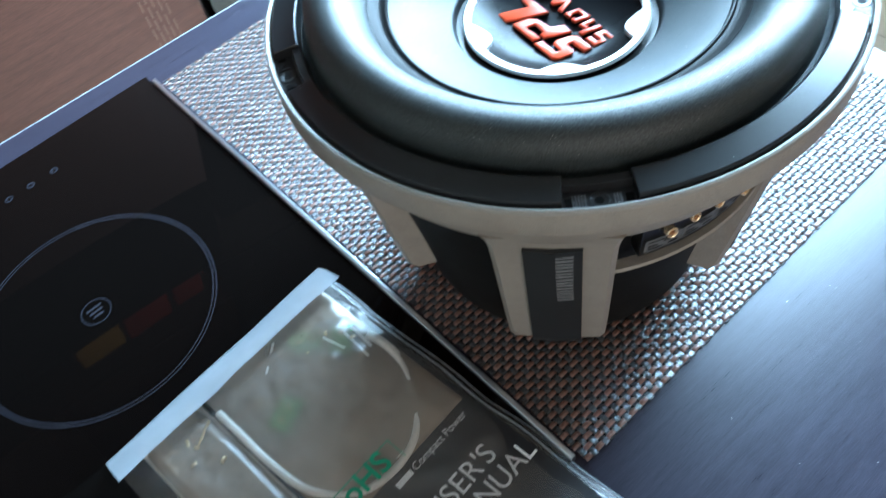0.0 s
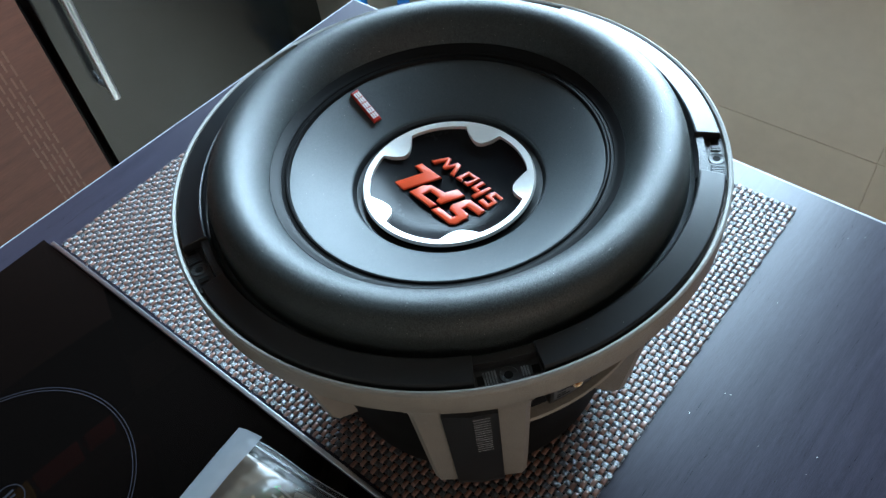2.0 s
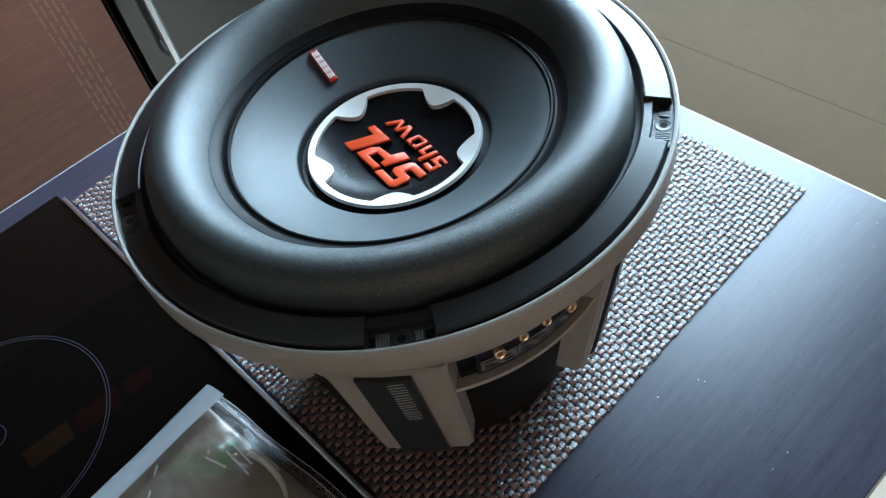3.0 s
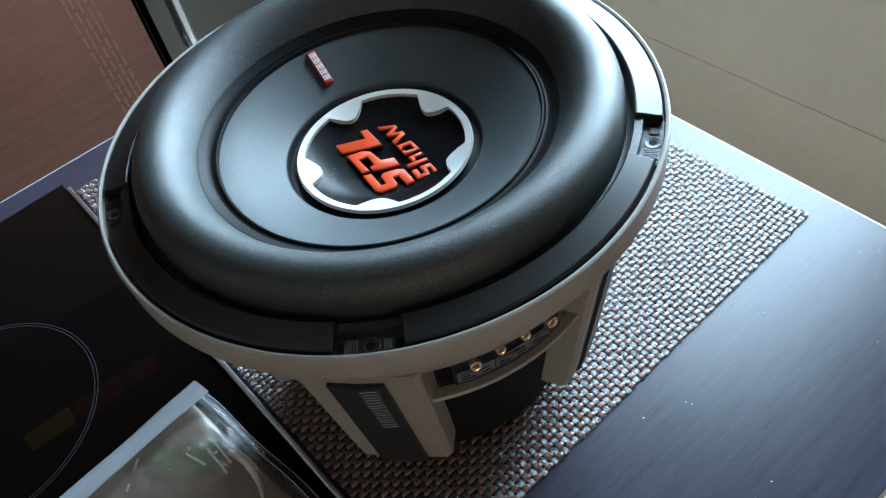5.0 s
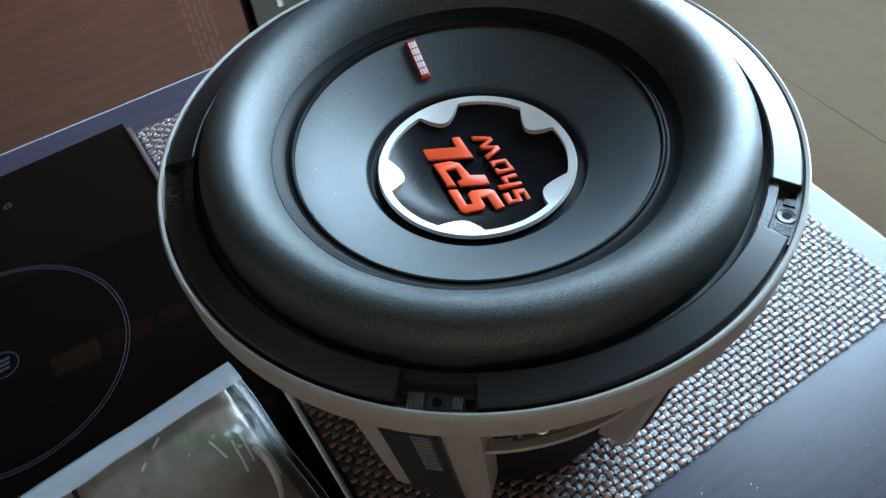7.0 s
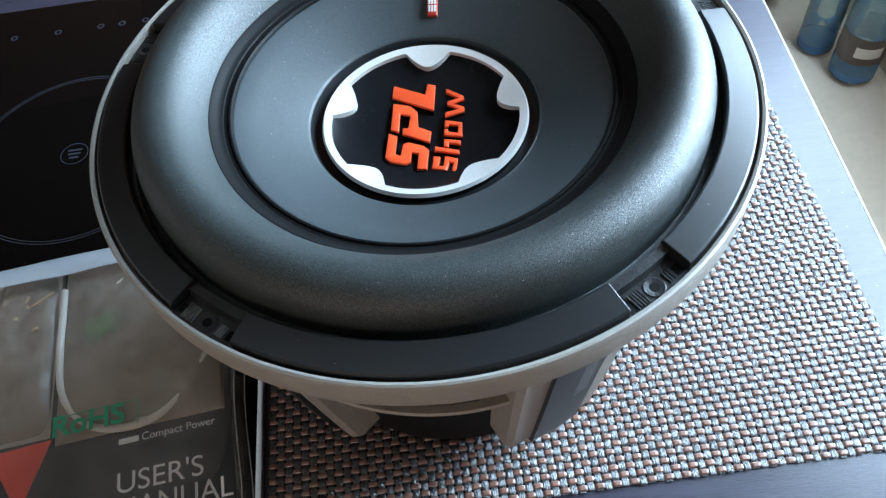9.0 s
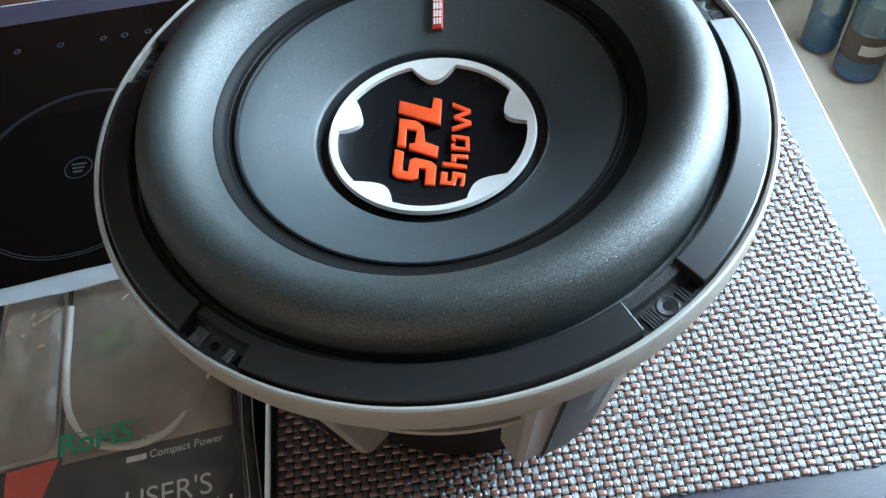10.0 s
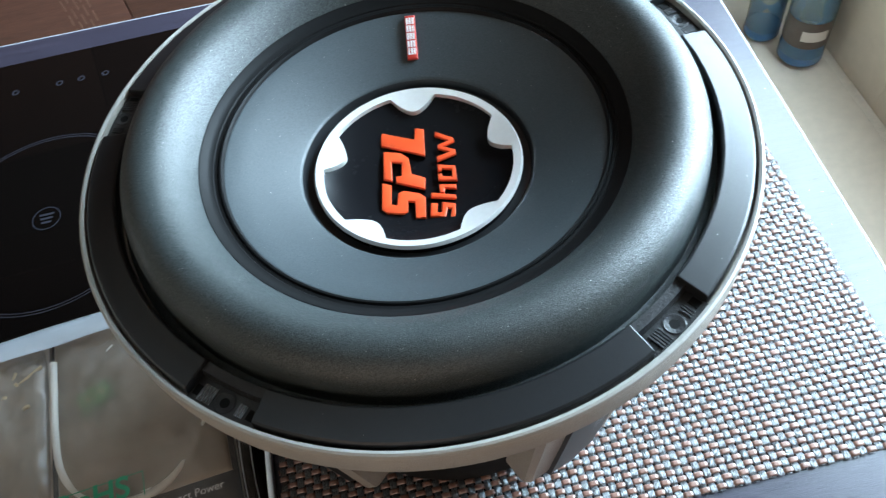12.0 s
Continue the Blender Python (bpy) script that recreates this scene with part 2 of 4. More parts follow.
FILM = film_material("clear_bag_film", (0.99, 0.99, 0.99), 0.65, 0.27, 0.095, (0.92, 0.87, 0.82))
FILM_FLAP = film_material("milky_bag_flap", (0.97, 0.98, 1.0), 1.0, 0.34, 0.48, (0.80, 0.86, 0.93))
FILM_INNER = film_material("hazy_inner_film", (0.99, 0.98, 0.97), 1.4, 0.30, 0.30, (0.95, 0.77, 0.61))
FILM_BACK = film_material("milky_back_film", (0.99, 0.98, 0.97), 1.0, 0.35, 0.80, (0.92, 0.80, 0.67))
PET = film_material("clear_blue_bottle", (0.92, 0.985, 1.0), 1.0, 0.12, 0.28, (0.42, 0.70, 0.80))
PANE = film_material("window_pane", (0.98, 0.98, 0.98), 0.8, 0.02, 0.0)

# ---- mesh helpers ----


def mesh_of(name, bm, mat, smooth=True, sharp=35):
    me = bpy.data.meshes.new(name)
    bm.normal_update()
    bm.to_mesh(me)
    bm.free()
    me.materials.append(mat)
    if smooth:
        for p in me.polygons:
            p.use_smooth = True
        me.set_sharp_from_angle(angle=radians(sharp))
    return me


def part(name, bm, mat, parent=None, label="", smooth=True, m=None, sharp=35):
    ob = new(name, mesh_of(name, bm, mat, smooth, sharp))
    if parent is not None:
        ob.parent = parent
    if m is not None:
        ob.matrix_local = m
    if label:
        ob["label"] = label
    return ob


def empty(name, m=None):
    ob = new(name)
    ob.empty_display_size = 0.02
    if m is not None:
        ob.matrix_world = m
    return ob


def box(x0, x1, y0, y1, z0, z1, bevel=0.0, seg=2, bm=None):
    own = bmesh.new()
    bmesh.ops.create_cube(own, size=1)
    for v in own.verts:
        v.co = Vector(((x0 + x1) / 2 + v.co.x * (x1 - x0), (y0 + y1) / 2 + v.co.y * (y1 - y0), (z0 + z1) / 2 + v.co.z * (z1 - z0)))
    if bevel:
        bmesh.ops.bevel(own, geom=own.edges[:], offset=bevel, segments=seg, affect='EDGES', profile=0.6)
    if bm is None:
        return own
    tmp = bpy.data.meshes.new("tmp")
    own.to_mesh(tmp)
    own.free()
    bm.from_mesh(tmp)
    bpy.data.meshes.remove(tmp)
    return bm


def lathe(profile, n=128, a0=0.0, a1=360.0, closed=False, bm=None):
    """Turn (r, z) pairs round the z axis; closed joins the last pair to the first."""
    bm = bm or bmesh.new()
    full = abs(a1 - a0) >= 359.9
    steps = n if full else n + 1
    rings = []
    for i in range(steps):
        a = radians(a0 + (a1 - a0) * i / n)
        rings.append([bm.verts.new((r * math.cos(a), r * math.sin(a), z)) for r, z in profile])
    k = len(profile)
    for i in range(n):
        A, B = rings[i], rings[(i + 1) % steps]
        for j in range(k if closed else k - 1):
            bm.faces.new((A[j], B[j], B[(j + 1) % k], A[(j + 1) % k]))
    if not full and closed:
        bm.faces.new(rings[0])
        bm.faces.new(list(reversed(rings[-1])))
    bmesh.ops.recalc_face_normals(bm, faces=bm.faces[:])
    return bm


def prism(outline, z0, z1, bevel=0.0, bm=None):
    """A solid over an outline of (x, y)."""
    own = bmesh.new()
    f = own.faces.new([own.verts.new((x, y, z0)) for x, y in outline])
    r = bmesh.ops.extrude_face_region(own, geom=[f])
    top = [v for v in r["geom"] if isinstance(v, bmesh.types.BMVert)]
    for v in top:
        v.co.z = z1
    bmesh.ops.recalc_face_normals(own, faces=own.faces[:])
    if bevel:
        es = [e for e in own.edges if all(abs(v.co.z - z1) < 1e-6 for v in e.verts)]
        bmesh.ops.bevel(own, geom=es, offset=bevel, segments=2, affect='EDGES', profile=0.5)
    if bm is None:
        return own
    tmp = bpy.data.meshes.new("tmp")
    own.to_mesh(tmp)
    own.free()
    bm.from_mesh(tmp)
    bpy.data.meshes.remove(tmp)
    return bm


def tube(points, radius, n=8, bm=None):
    bm = bm or bmesh.new()
    pts = [Vector(p) for p in points]
    rings = []
    for i, p in enumerate(pts):
        d = (pts[min(i + 1, len(pts) - 1)] - pts[max(i - 1, 0)]).normalized()
        up = Vector((0, 0, 1)) if abs(d.z) < 0.9 else Vector((1, 0, 0))
        s = d.cross(up).normalized()
        u = s.cross(d)
        rings.append([bm.verts.new(p + radius * (math.cos(2 * math.pi * k / n) * s + math.sin(2 * math.pi * k / n) * u)) for k in range(n)])
    for A, B in zip(rings, rings[1:]):
        for k in range(n):
            bm.faces.new((A[k], A[(k + 1) % n], B[(k + 1) % n], B[k]))
    bm.faces.new(list(reversed(rings[0])))
    bm.faces.new(rings[-1])
    bmesh.ops.recalc_face_normals(bm, faces=bm.faces[:])
    return bm


def text_mesh(name, body, size, mat, parent, m, label="", bold=0.0):
    cu = bpy.data.curves.new(name, 'FONT')
    cu.body, cu.size, cu.offset = body, size, bold
    tmp = bpy.data.objects.new(name, cu)
    scene.collection.objects.link(tmp)
    dg = bpy.context.evaluated_depsgraph_get()
    me = bpy.data.meshes.new_from_object(tmp.evaluated_get(dg))
    bpy.data.objects.remove(tmp)
    me.materials.clear()
    me.materials.append(mat)
    ob = new(name, me)
    ob.parent = parent
    ob.matrix_local = m
    if label:
        ob["label"] = label
    return ob


# ---- the room ----
X0, Y0 = -2.4, NEAR_Y
floor = tagged(part("floor", box(X0, WALL_X, Y0, FAR_Y, FLOOR_Z - 0.05, FLOOR_Z - 0.0007), GROUT, smooth=False), "glossy beige square floor tiles with narrow joints", "floor", kind="structure")
wall_right = empty("wall_right")
tagged(wall_right, "beige tiled kitchen wall below a wide window", "wall", kind="structure")
WT = 0.14
part("wall_below", box(WALL_X + 0.0016, WALL_X + WT, Y0, FAR_Y, FLOOR_Z - 0.05, WIN_Z0), GROUT, wall_right, smooth=False)
part("wall_above", box(WALL_X + 0.0016, WALL_X + WT, Y0, FAR_Y, WIN_Z1, CEIL_Z), PLASTER, wall_right, smooth=False)
part("wall_pier", box(WALL_X + 0.0016, WALL_X + WT, WIN_Y1, FAR_Y, WIN_Z0, WIN_Z1), PLASTER, wall_right, smooth=False)
part("wall_pier", box(WALL_X + 0.0016, WALL_X + WT, Y0, WIN_Y0, WIN_Z0, WIN_Z1), PLASTER, wall_right, smooth=False)
for nm, b in (("wall_far", (X0, WALL_X + WT, FAR_Y, FAR_Y + 0.1)), ("wall_left", (X0 - 0.1, X0, Y0, FAR_Y))):
    tagged(part(nm, box(*b, FLOOR_Z - 0.05, CEIL_Z), PLASTER, smooth=False), "plain cream plaster kitchen wall", "wall", kind="structure")
tagged(part("ceiling", box(X0 - 0.1, WALL_X + WT, Y0 - 0.1, FAR_Y + 0.1, CEIL_Z, CEIL_Z + 0.1), CEILING, smooth=False), "plain beige painted ceiling", "ceiling", kind="structure")

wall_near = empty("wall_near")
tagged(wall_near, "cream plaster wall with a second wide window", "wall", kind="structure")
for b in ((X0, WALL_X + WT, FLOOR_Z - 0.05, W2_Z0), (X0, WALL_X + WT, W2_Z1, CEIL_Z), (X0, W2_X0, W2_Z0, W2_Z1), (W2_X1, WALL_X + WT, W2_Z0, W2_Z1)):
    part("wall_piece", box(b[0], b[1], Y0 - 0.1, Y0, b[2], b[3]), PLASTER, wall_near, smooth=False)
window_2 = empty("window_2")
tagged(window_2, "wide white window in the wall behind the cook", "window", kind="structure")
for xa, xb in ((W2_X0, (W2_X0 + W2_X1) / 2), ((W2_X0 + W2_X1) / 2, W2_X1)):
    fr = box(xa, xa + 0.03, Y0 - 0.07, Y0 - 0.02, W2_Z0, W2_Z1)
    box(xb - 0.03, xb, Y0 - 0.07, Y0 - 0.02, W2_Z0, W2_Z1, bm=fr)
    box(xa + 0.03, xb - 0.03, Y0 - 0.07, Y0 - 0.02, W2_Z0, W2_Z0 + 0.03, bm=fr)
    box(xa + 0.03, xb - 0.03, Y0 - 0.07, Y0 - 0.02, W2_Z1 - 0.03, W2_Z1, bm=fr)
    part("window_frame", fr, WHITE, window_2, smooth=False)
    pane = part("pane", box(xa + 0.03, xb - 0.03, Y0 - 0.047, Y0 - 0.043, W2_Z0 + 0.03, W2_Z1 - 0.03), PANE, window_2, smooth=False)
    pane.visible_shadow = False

window = empty("window_1")
tagged(window, "wide white kitchen window letting in blue daylight", "window", kind="structure")
fx0, fx1 = WALL_X + 0.04, WALL_X + 0.10
for i in range(2):
    ya = WIN_Y0 + i * (WIN_Y1 - WIN_Y0) / 2
    yb = ya + (WIN_Y1 - WIN_Y0) / 2
    fr = box(fx0, fx1, ya, ya + 0.03, WIN_Z0, WIN_Z1)
    box(fx0, fx1, yb - 0.03, yb, WIN_Z0, WIN_Z1, bm=fr)
    box(fx0, fx1, ya + 0.03, yb - 0.03, WIN_Z0, WIN_Z0 + 0.03, bm=fr)
    box(fx0, fx1, ya + 0.03, yb - 0.03, WIN_Z1 - 0.03, WIN_Z1, bm=fr)
    part("window_frame", fr, WHITE, window, smooth=False)
    pane = part("pane", box(fx0 + 0.02, fx0 + 0.024, ya + 0.03, yb - 0.03, WIN_Z0 + 0.03, WIN_Z1 - 0.03), PANE, window, smooth=False)
    pane.visible_shadow = False

# ---- the counter, the hob ----
CX0, CX1, CY0, CY1, CT = -1.6, 0.293, -0.292, 0.409, 0.038
# the slab lies a degree and a half askew to the mat
SLAB = pose(0.3052, 0.4105, 0, 0, 0, -1.5) @ pose(-CX1, -CY1, 0)
counter = empty("countertop", SLAB)
tagged(counter, "dark blue-black laminate kitchen countertop with a pale edge", "countertop", kind="structure")
part("slab", box(CX0, CX1 - 0.0015, CY0, CY1 - 0.0015, -CT, 0.0, 0.0012), COUNTER, counter)
part("edge_strip", box(CX1 - 0.0013, CX1, CY0, CY1, -CT + 0.001, -0.0004), EDGE_BAND, counter, "thin pale edge banding", smooth=False)
part("edge_strip", box(CX0, CX1 - 0.0015, CY1 - 0.0013, CY1, -CT + 0.001, -0.0004), EDGE_BAND, counter, smooth=False)
tagged(part("base_cabinet", box(CX0, CX1 - 0.03, CY0 + 0.03, CY1 - 0.03, FLOOR_Z + 0.004, -CT - 0.001, 0.002), DARK_PANEL, m=SLAB), "dark base cabinet carrying the countertop", "cabinet")

HX1, HX0, HY0, HY1, HT = -0.1285, -0.715, -0.130, 0.390, 0.004
hob = empty("glass_hob")
tagged(hob, "black glass hob with thin printed zone rings set in the counter", "hob")
part("glass_plate", box(HX0, HX1 - 0.003, HY0, HY1, 0.0004, HT, 0.0008), GLASS_BLACK, hob)
part("side_trim", box(HX1 - 0.0028, HX1 + 0.001, HY0, HY1 - 0.012, 0.0004, 0.0062, 0.0006), ALU, hob, "bright aluminium edge trim")
part("side_trim", box(HX0 - 0.004, HX0 - 0.0002, HY0, HY1 - 0.012, 0.0004, 0.0062, 0.0006), ALU, hob)


def zone(cx, cy, r):
    for k, rr in enumerate((r, r - 0.0024)):
        part("zone_ring", lathe([(rr - 0.0004, HT + 0.00006), (rr + 0.0004, HT + 0.00006)], 96), PRINT, hob, m=pose(cx, cy, 0))
    part("zone_mark", lathe([(0.0107, HT + 0.00006), (0.0115, HT + 0.00006)], 40), PRINT, hob, m=pose(cx, cy, 0))
    bars = bmesh.new()
    for j in range(3):
        box(-0.006 + j * 0.001, 0.006 - j * 0.001, 0.003 - j * 0.004, 0.005 - j * 0.004, HT + 0.00003, HT + 0.00008, bm=bars)
    part("zone_print", bars, PRINT, hob, m=pose(cx, cy, 0, 0, 0, 0), smooth=False)


zone(-0.288, 0.190, 0.090)
zone(-0.560, 0.210, 0.105)
for tx in (-0.246, -0.268, -0.288, -0.328, -0.369, -0.410, -0.450):
    part("touch_mark", lathe([(0.0018, HT + 0.00006), (0.0034, HT + 0.00006)], 24), PRINT, hob, m=pose(tx, 0.349, 0))

# ---- the woven place mat ----
MX0, MX1, MY0, MY1 = -0.1245, 0.265, -0.137, 0.374
PX, PY = 0.00505, 0.0048
NX, NY = int((MX1 - MX0) / PX), int((MY1 - MY0) / PY)
PX, PY = (MX1 - MX0) / NX, (MY1 - MY0) / NY
mat = empty("placemat")
tagged(mat, "woven beige and blue-grey plastic placemat lying on the counter", "placemat")


def strand(length, n, width, phase, amp, base, along_x, steep):
    """A flat arched strand that rises and dips over n crossings."""
    bm = bmesh.new()
    rows = []
    m_ = n * 8
    for i in range(m_ + 1):
        s = i / m_ * n
        w = math.tanh(steep * math.sin(math.pi * (s + phase)))
        z = base + amp * w
        row = []
        for k, q in enumerate((-0.5, -0.36, 0.0, 0.36, 0.5)):
            arch = (-0.00055, -0.0001, 0.0001, -0.0001, -0.00055)[k] * (1.0 if along_x else 0.45)
            p = i / m_ * length
            wd = q * width
            row.append(bm.verts.new((p, wd, z + arch) if along_x else (wd, p, z + arch)))
        rows.append(row)
    for A, B in zip(rows, rows[1:]):
        for k in range(4):
            bm.faces.new((A[k], B[k], B[k + 1], A[k + 1]))
    bmesh.ops.recalc_face_normals(bm, faces=bm.faces[:])
    if sum(f.normal.z for f in bm.faces) < 0:
        bmesh.ops.reverse_faces(bm, faces=bm.faces[:])
    return bm


weft = [mesh_of("weft_strand", strand(MX1 - MX0, NX, PY * 0.66, ph, 0.00055, 0.00150, True, 3.2), WEFT) for ph in (0, 1)]
warp = [mesh_of("warp_strand", strand(MY1 - MY0, NY, PX * 0.80, ph, 0.00045, 0.00145, False, 2.2), WARP) for ph in (0, 1)]
# dark sheet added below the weave to shade the gaps between strands
part("gap_shade_sheet", box(MX0 + 0.002, MX1 - 0.002, MY0 + 0.002, MY1 - 0.002, 0.0002, 0.0006), DARK, mat, smooth=False)
for j in range(NY):
    ob = new("weft_strand", weft[j % 2])
    ob.parent = mat
    ob.location = (MX0 + random.uniform(-0.0006, 0.0006), MY0 + (j + 0.5) * PY, 0)
for i in range(NX):
    ob = new("warp_strand", warp[(i + 1) % 2])
    ob.parent = mat
    ob.location = (MX0 + (i + 0.5) * PX, MY0 + random.uniform(-0.0006, 0.0006), 0)

# ---- the loudspeaker ----
TA = 230.0
ZT = 0.204
sub = empty("subwoofer_loudspeaker", pose(0, 0, 0))
tagged(sub, "large black subwoofer driver with grey metal basket standing on a placemat", "loudspeaker")

# basket rim and skirt
part("basket_rim", lathe([(0.1400, 0.2000), (0.1533, 0.2000), (0.1538, 0.2050), (0.1552, 0.2055), (0.1560, 0.2050), (0.1562, 0.2030),
                          (0.1560, 0.1892), (0.1550, 0.1876), (0.1505, 0.1850), (0.1465, 0.1770), (0.1425, 0.1660), (0.1404, 0.1632), (0.1390, 0.1600), (0.1378, 0.1590), (0.1342, 0.1590), (0.1340, 0.1630), (0.1350, 0.1700), (0.1400, 0.1850)], 192, closed=True), CAST, sub, "warm grey painted alloy rim")
part("rim_edge", lathe([(0.1539, 0.2052), (0.1552, 0.20575), (0.1561, 0.2052), (0.15645, 0.2034)], 192), CAST_EDGE, sub, "worn bright top edge")

SA = TA - 8.1
SP = ((0.167, 0.1408, 0.0356), (0.161, 0.1380, 0.0340), (0.152, 0.1350, 0.0326), (0.146, 0.1340, 0.0318), (0.120, 0.1296, 0.0312), (0.090, 0.1248, 0.0306), (0.060, 0.1198, 0.0300), (0.036, 0.1158, 0.0292), (0.029, 0.1142, 0.0290), (0.0255, 0.1118, 0.0286))


def spoke_bm(half, inset, thick, z_top, lo):
    bm = bmesh.new()
    rows = []
    for z, r, w in SP:
        if z > z_top or z < lo:
            continue
        w = half if half else w
        r = r + inset
        rows.append([bm.verts.new(c) for c in ((r - thick, -w, z), (r - 0.003 if not half else r, -w, z), (r, -w + 0.003, z), (r + 0.0012, 0, z), (r, w - 0.003, z), (r - 0.003 if not half else r, w, z), (r - thick, w, z))])
    for A, B in zip(rows, rows[1:]):
        for k in range(6):
            bm.faces.new((A[k], A[k + 1], B[k + 1], B[k]))
        bm.faces.new((A[6], A[0], B[0], B[6]))
    bm.faces.new(rows[0])
    bm.faces.new(list(reversed(rows[-1])))
    bmesh.ops.recalc_face_normals(bm, faces=bm.faces[:])
    return bm


spoke_me = mesh_of("spoke", spoke_bm(0, 0, 0.022, 1, 0), CAST)
insert_me = mesh_of("label_insert", spoke_bm(0.0146, 0.0030, 0.008, 0.153, 0.0), LABEL_GREY)
bars_bm = bmesh.new()


def insert_bar(y0, y1, z0, z1):
    """A thin printed bar lying on the insert's face."""
    rows_ = []
    for z in (z0, z1):
        r = 0.1296 + (z - 0.120) * 0.162 + 0.0033
        rows_.append([bars_bm.verts.new((r + 0.0012 * (1 - abs(y) / 0.0116), y, z)) for y in (y0, y1)])
    bars_bm.faces.new((rows_[0][0], rows_[0][1], rows_[1][1], rows_[1][0]))


for q in range(5):
    for dz in (0.0, 0.0038, 0.0076):
        insert_bar(0.0012, 0.0100, 0.0950 + q * 0.0108 + dz, 0.0958 + q * 0.0108 + dz)
bars_me = mesh_of("label_bars", bars_bm, LABEL_PRINT, smooth=False)
for k in range(5):
    m = pose(0, 0, 0, 0, 0, SA + 72 * k)
    sp = new("spoke", spoke_me)
    sp.parent, sp.matrix_local = sub, m
    ins = new("label_insert", insert_me)
    ins.parent = sp
    ins["label"] = "slate grey insert strip"
    br = new("label_bars", bars_me)
    br.parent = sp

part("magnet_boot", lathe([(0.0, 0.0032), (0.092, 0.0032), (0.0966, 0.006), (0.0980, 0.010), (0.1000, 0.030), (0.1050, 0.060), (0.1120, 0.098), (0.1125, 0.104), (0.1180, 0.160)], 96), BOOT, sub, "black rubber magnet boot")

# terminals in the opening between two spokes
TM = SA + 36
part("terminal_strut", lathe([(0.1200, 0.1108), (0.1262, 0.1108), (0.1274, 0.1122), (0.1268, 0.1144), (0.1205, 0.1144)], 40, TM - 23, TM + 23, closed=True), CAST, sub)
block = lathe([(0.1140, 0.1160), (0.1232, 0.1163), (0.1244, 0.1180), (0.1276, 0.1600), (0.1180, 0.1610)], 30, TM - 15.5, TM + 15.5, closed=True)
part("terminal_block", block, TRIM, sub, "black terminal block")
for q in range(3):
    strip = part("terminal_label", lathe([(0.1252, 0.1212), (0.12625, 0.1318)], 10, TM - 14.6 + 9.9 * q, TM - 5.0 + 9.9 * q), STICKER, sub, "grey printed polarity sticker", smooth=False)
    for za, zb, a0_, a1_ in ((0.1228, 0.1240, 0.8, 4.6), (0.1254, 0.1266, 0.8, 3.2), (0.1232, 0.1246, 6.0, 8.6), (0.1292, 0.1302, 0.8, 6.4), (0.1272, 0.1282, 4.6, 8.2)):
        part("print_bar", lathe([(0.12545 + (za - 0.1212) * 0.105, za), (0.12545 + (zb - 0.1212) * 0.105, zb)], 4, TM - 14.6 + 9.9 * q + a0_, TM - 14.6 + 9.9 * q + a1_), DARK, strip, smooth=False)
for a, r0, big in ((-10.3, 0.1262, 0.76), (-3.7, 0.1235, 0.68), (2.9, 0.1235, 0.68), (9.5, 0.1262, 0.76)):
    at = pose(0, 0, 0, 0, 0, TM + a) @ pose(r0, 0, 0.1425, 0, 84, 0)
    post = part("binding_post", lathe([(0.0020 * big, 0.0050), (0.0024 * big, 0.0074), (0.0036 * big, 0.0078), (0.0042 * big, 0.0072), (0.0043 * big, 0.0046), (0.0037 * big, 0.0040), (0.0037 * big, 0.0), (0.0, 0.0)], 24), GOLD, sub, "gold-plated", m=at)
    part("post_hole", lathe([(0.0, 0.0052), (0.0021 * big, 0.0052)], 14), DARK_COPPER, post, "dark copper wire hole")
    part("post_collar", lathe([(0.0044 * big, 0.0), (0.0056 * big, 0.0006), (0.0056 * big, 0.0024), (0.0042 * big, 0.0028)], 20), TRIM, post, "black plastic collar")

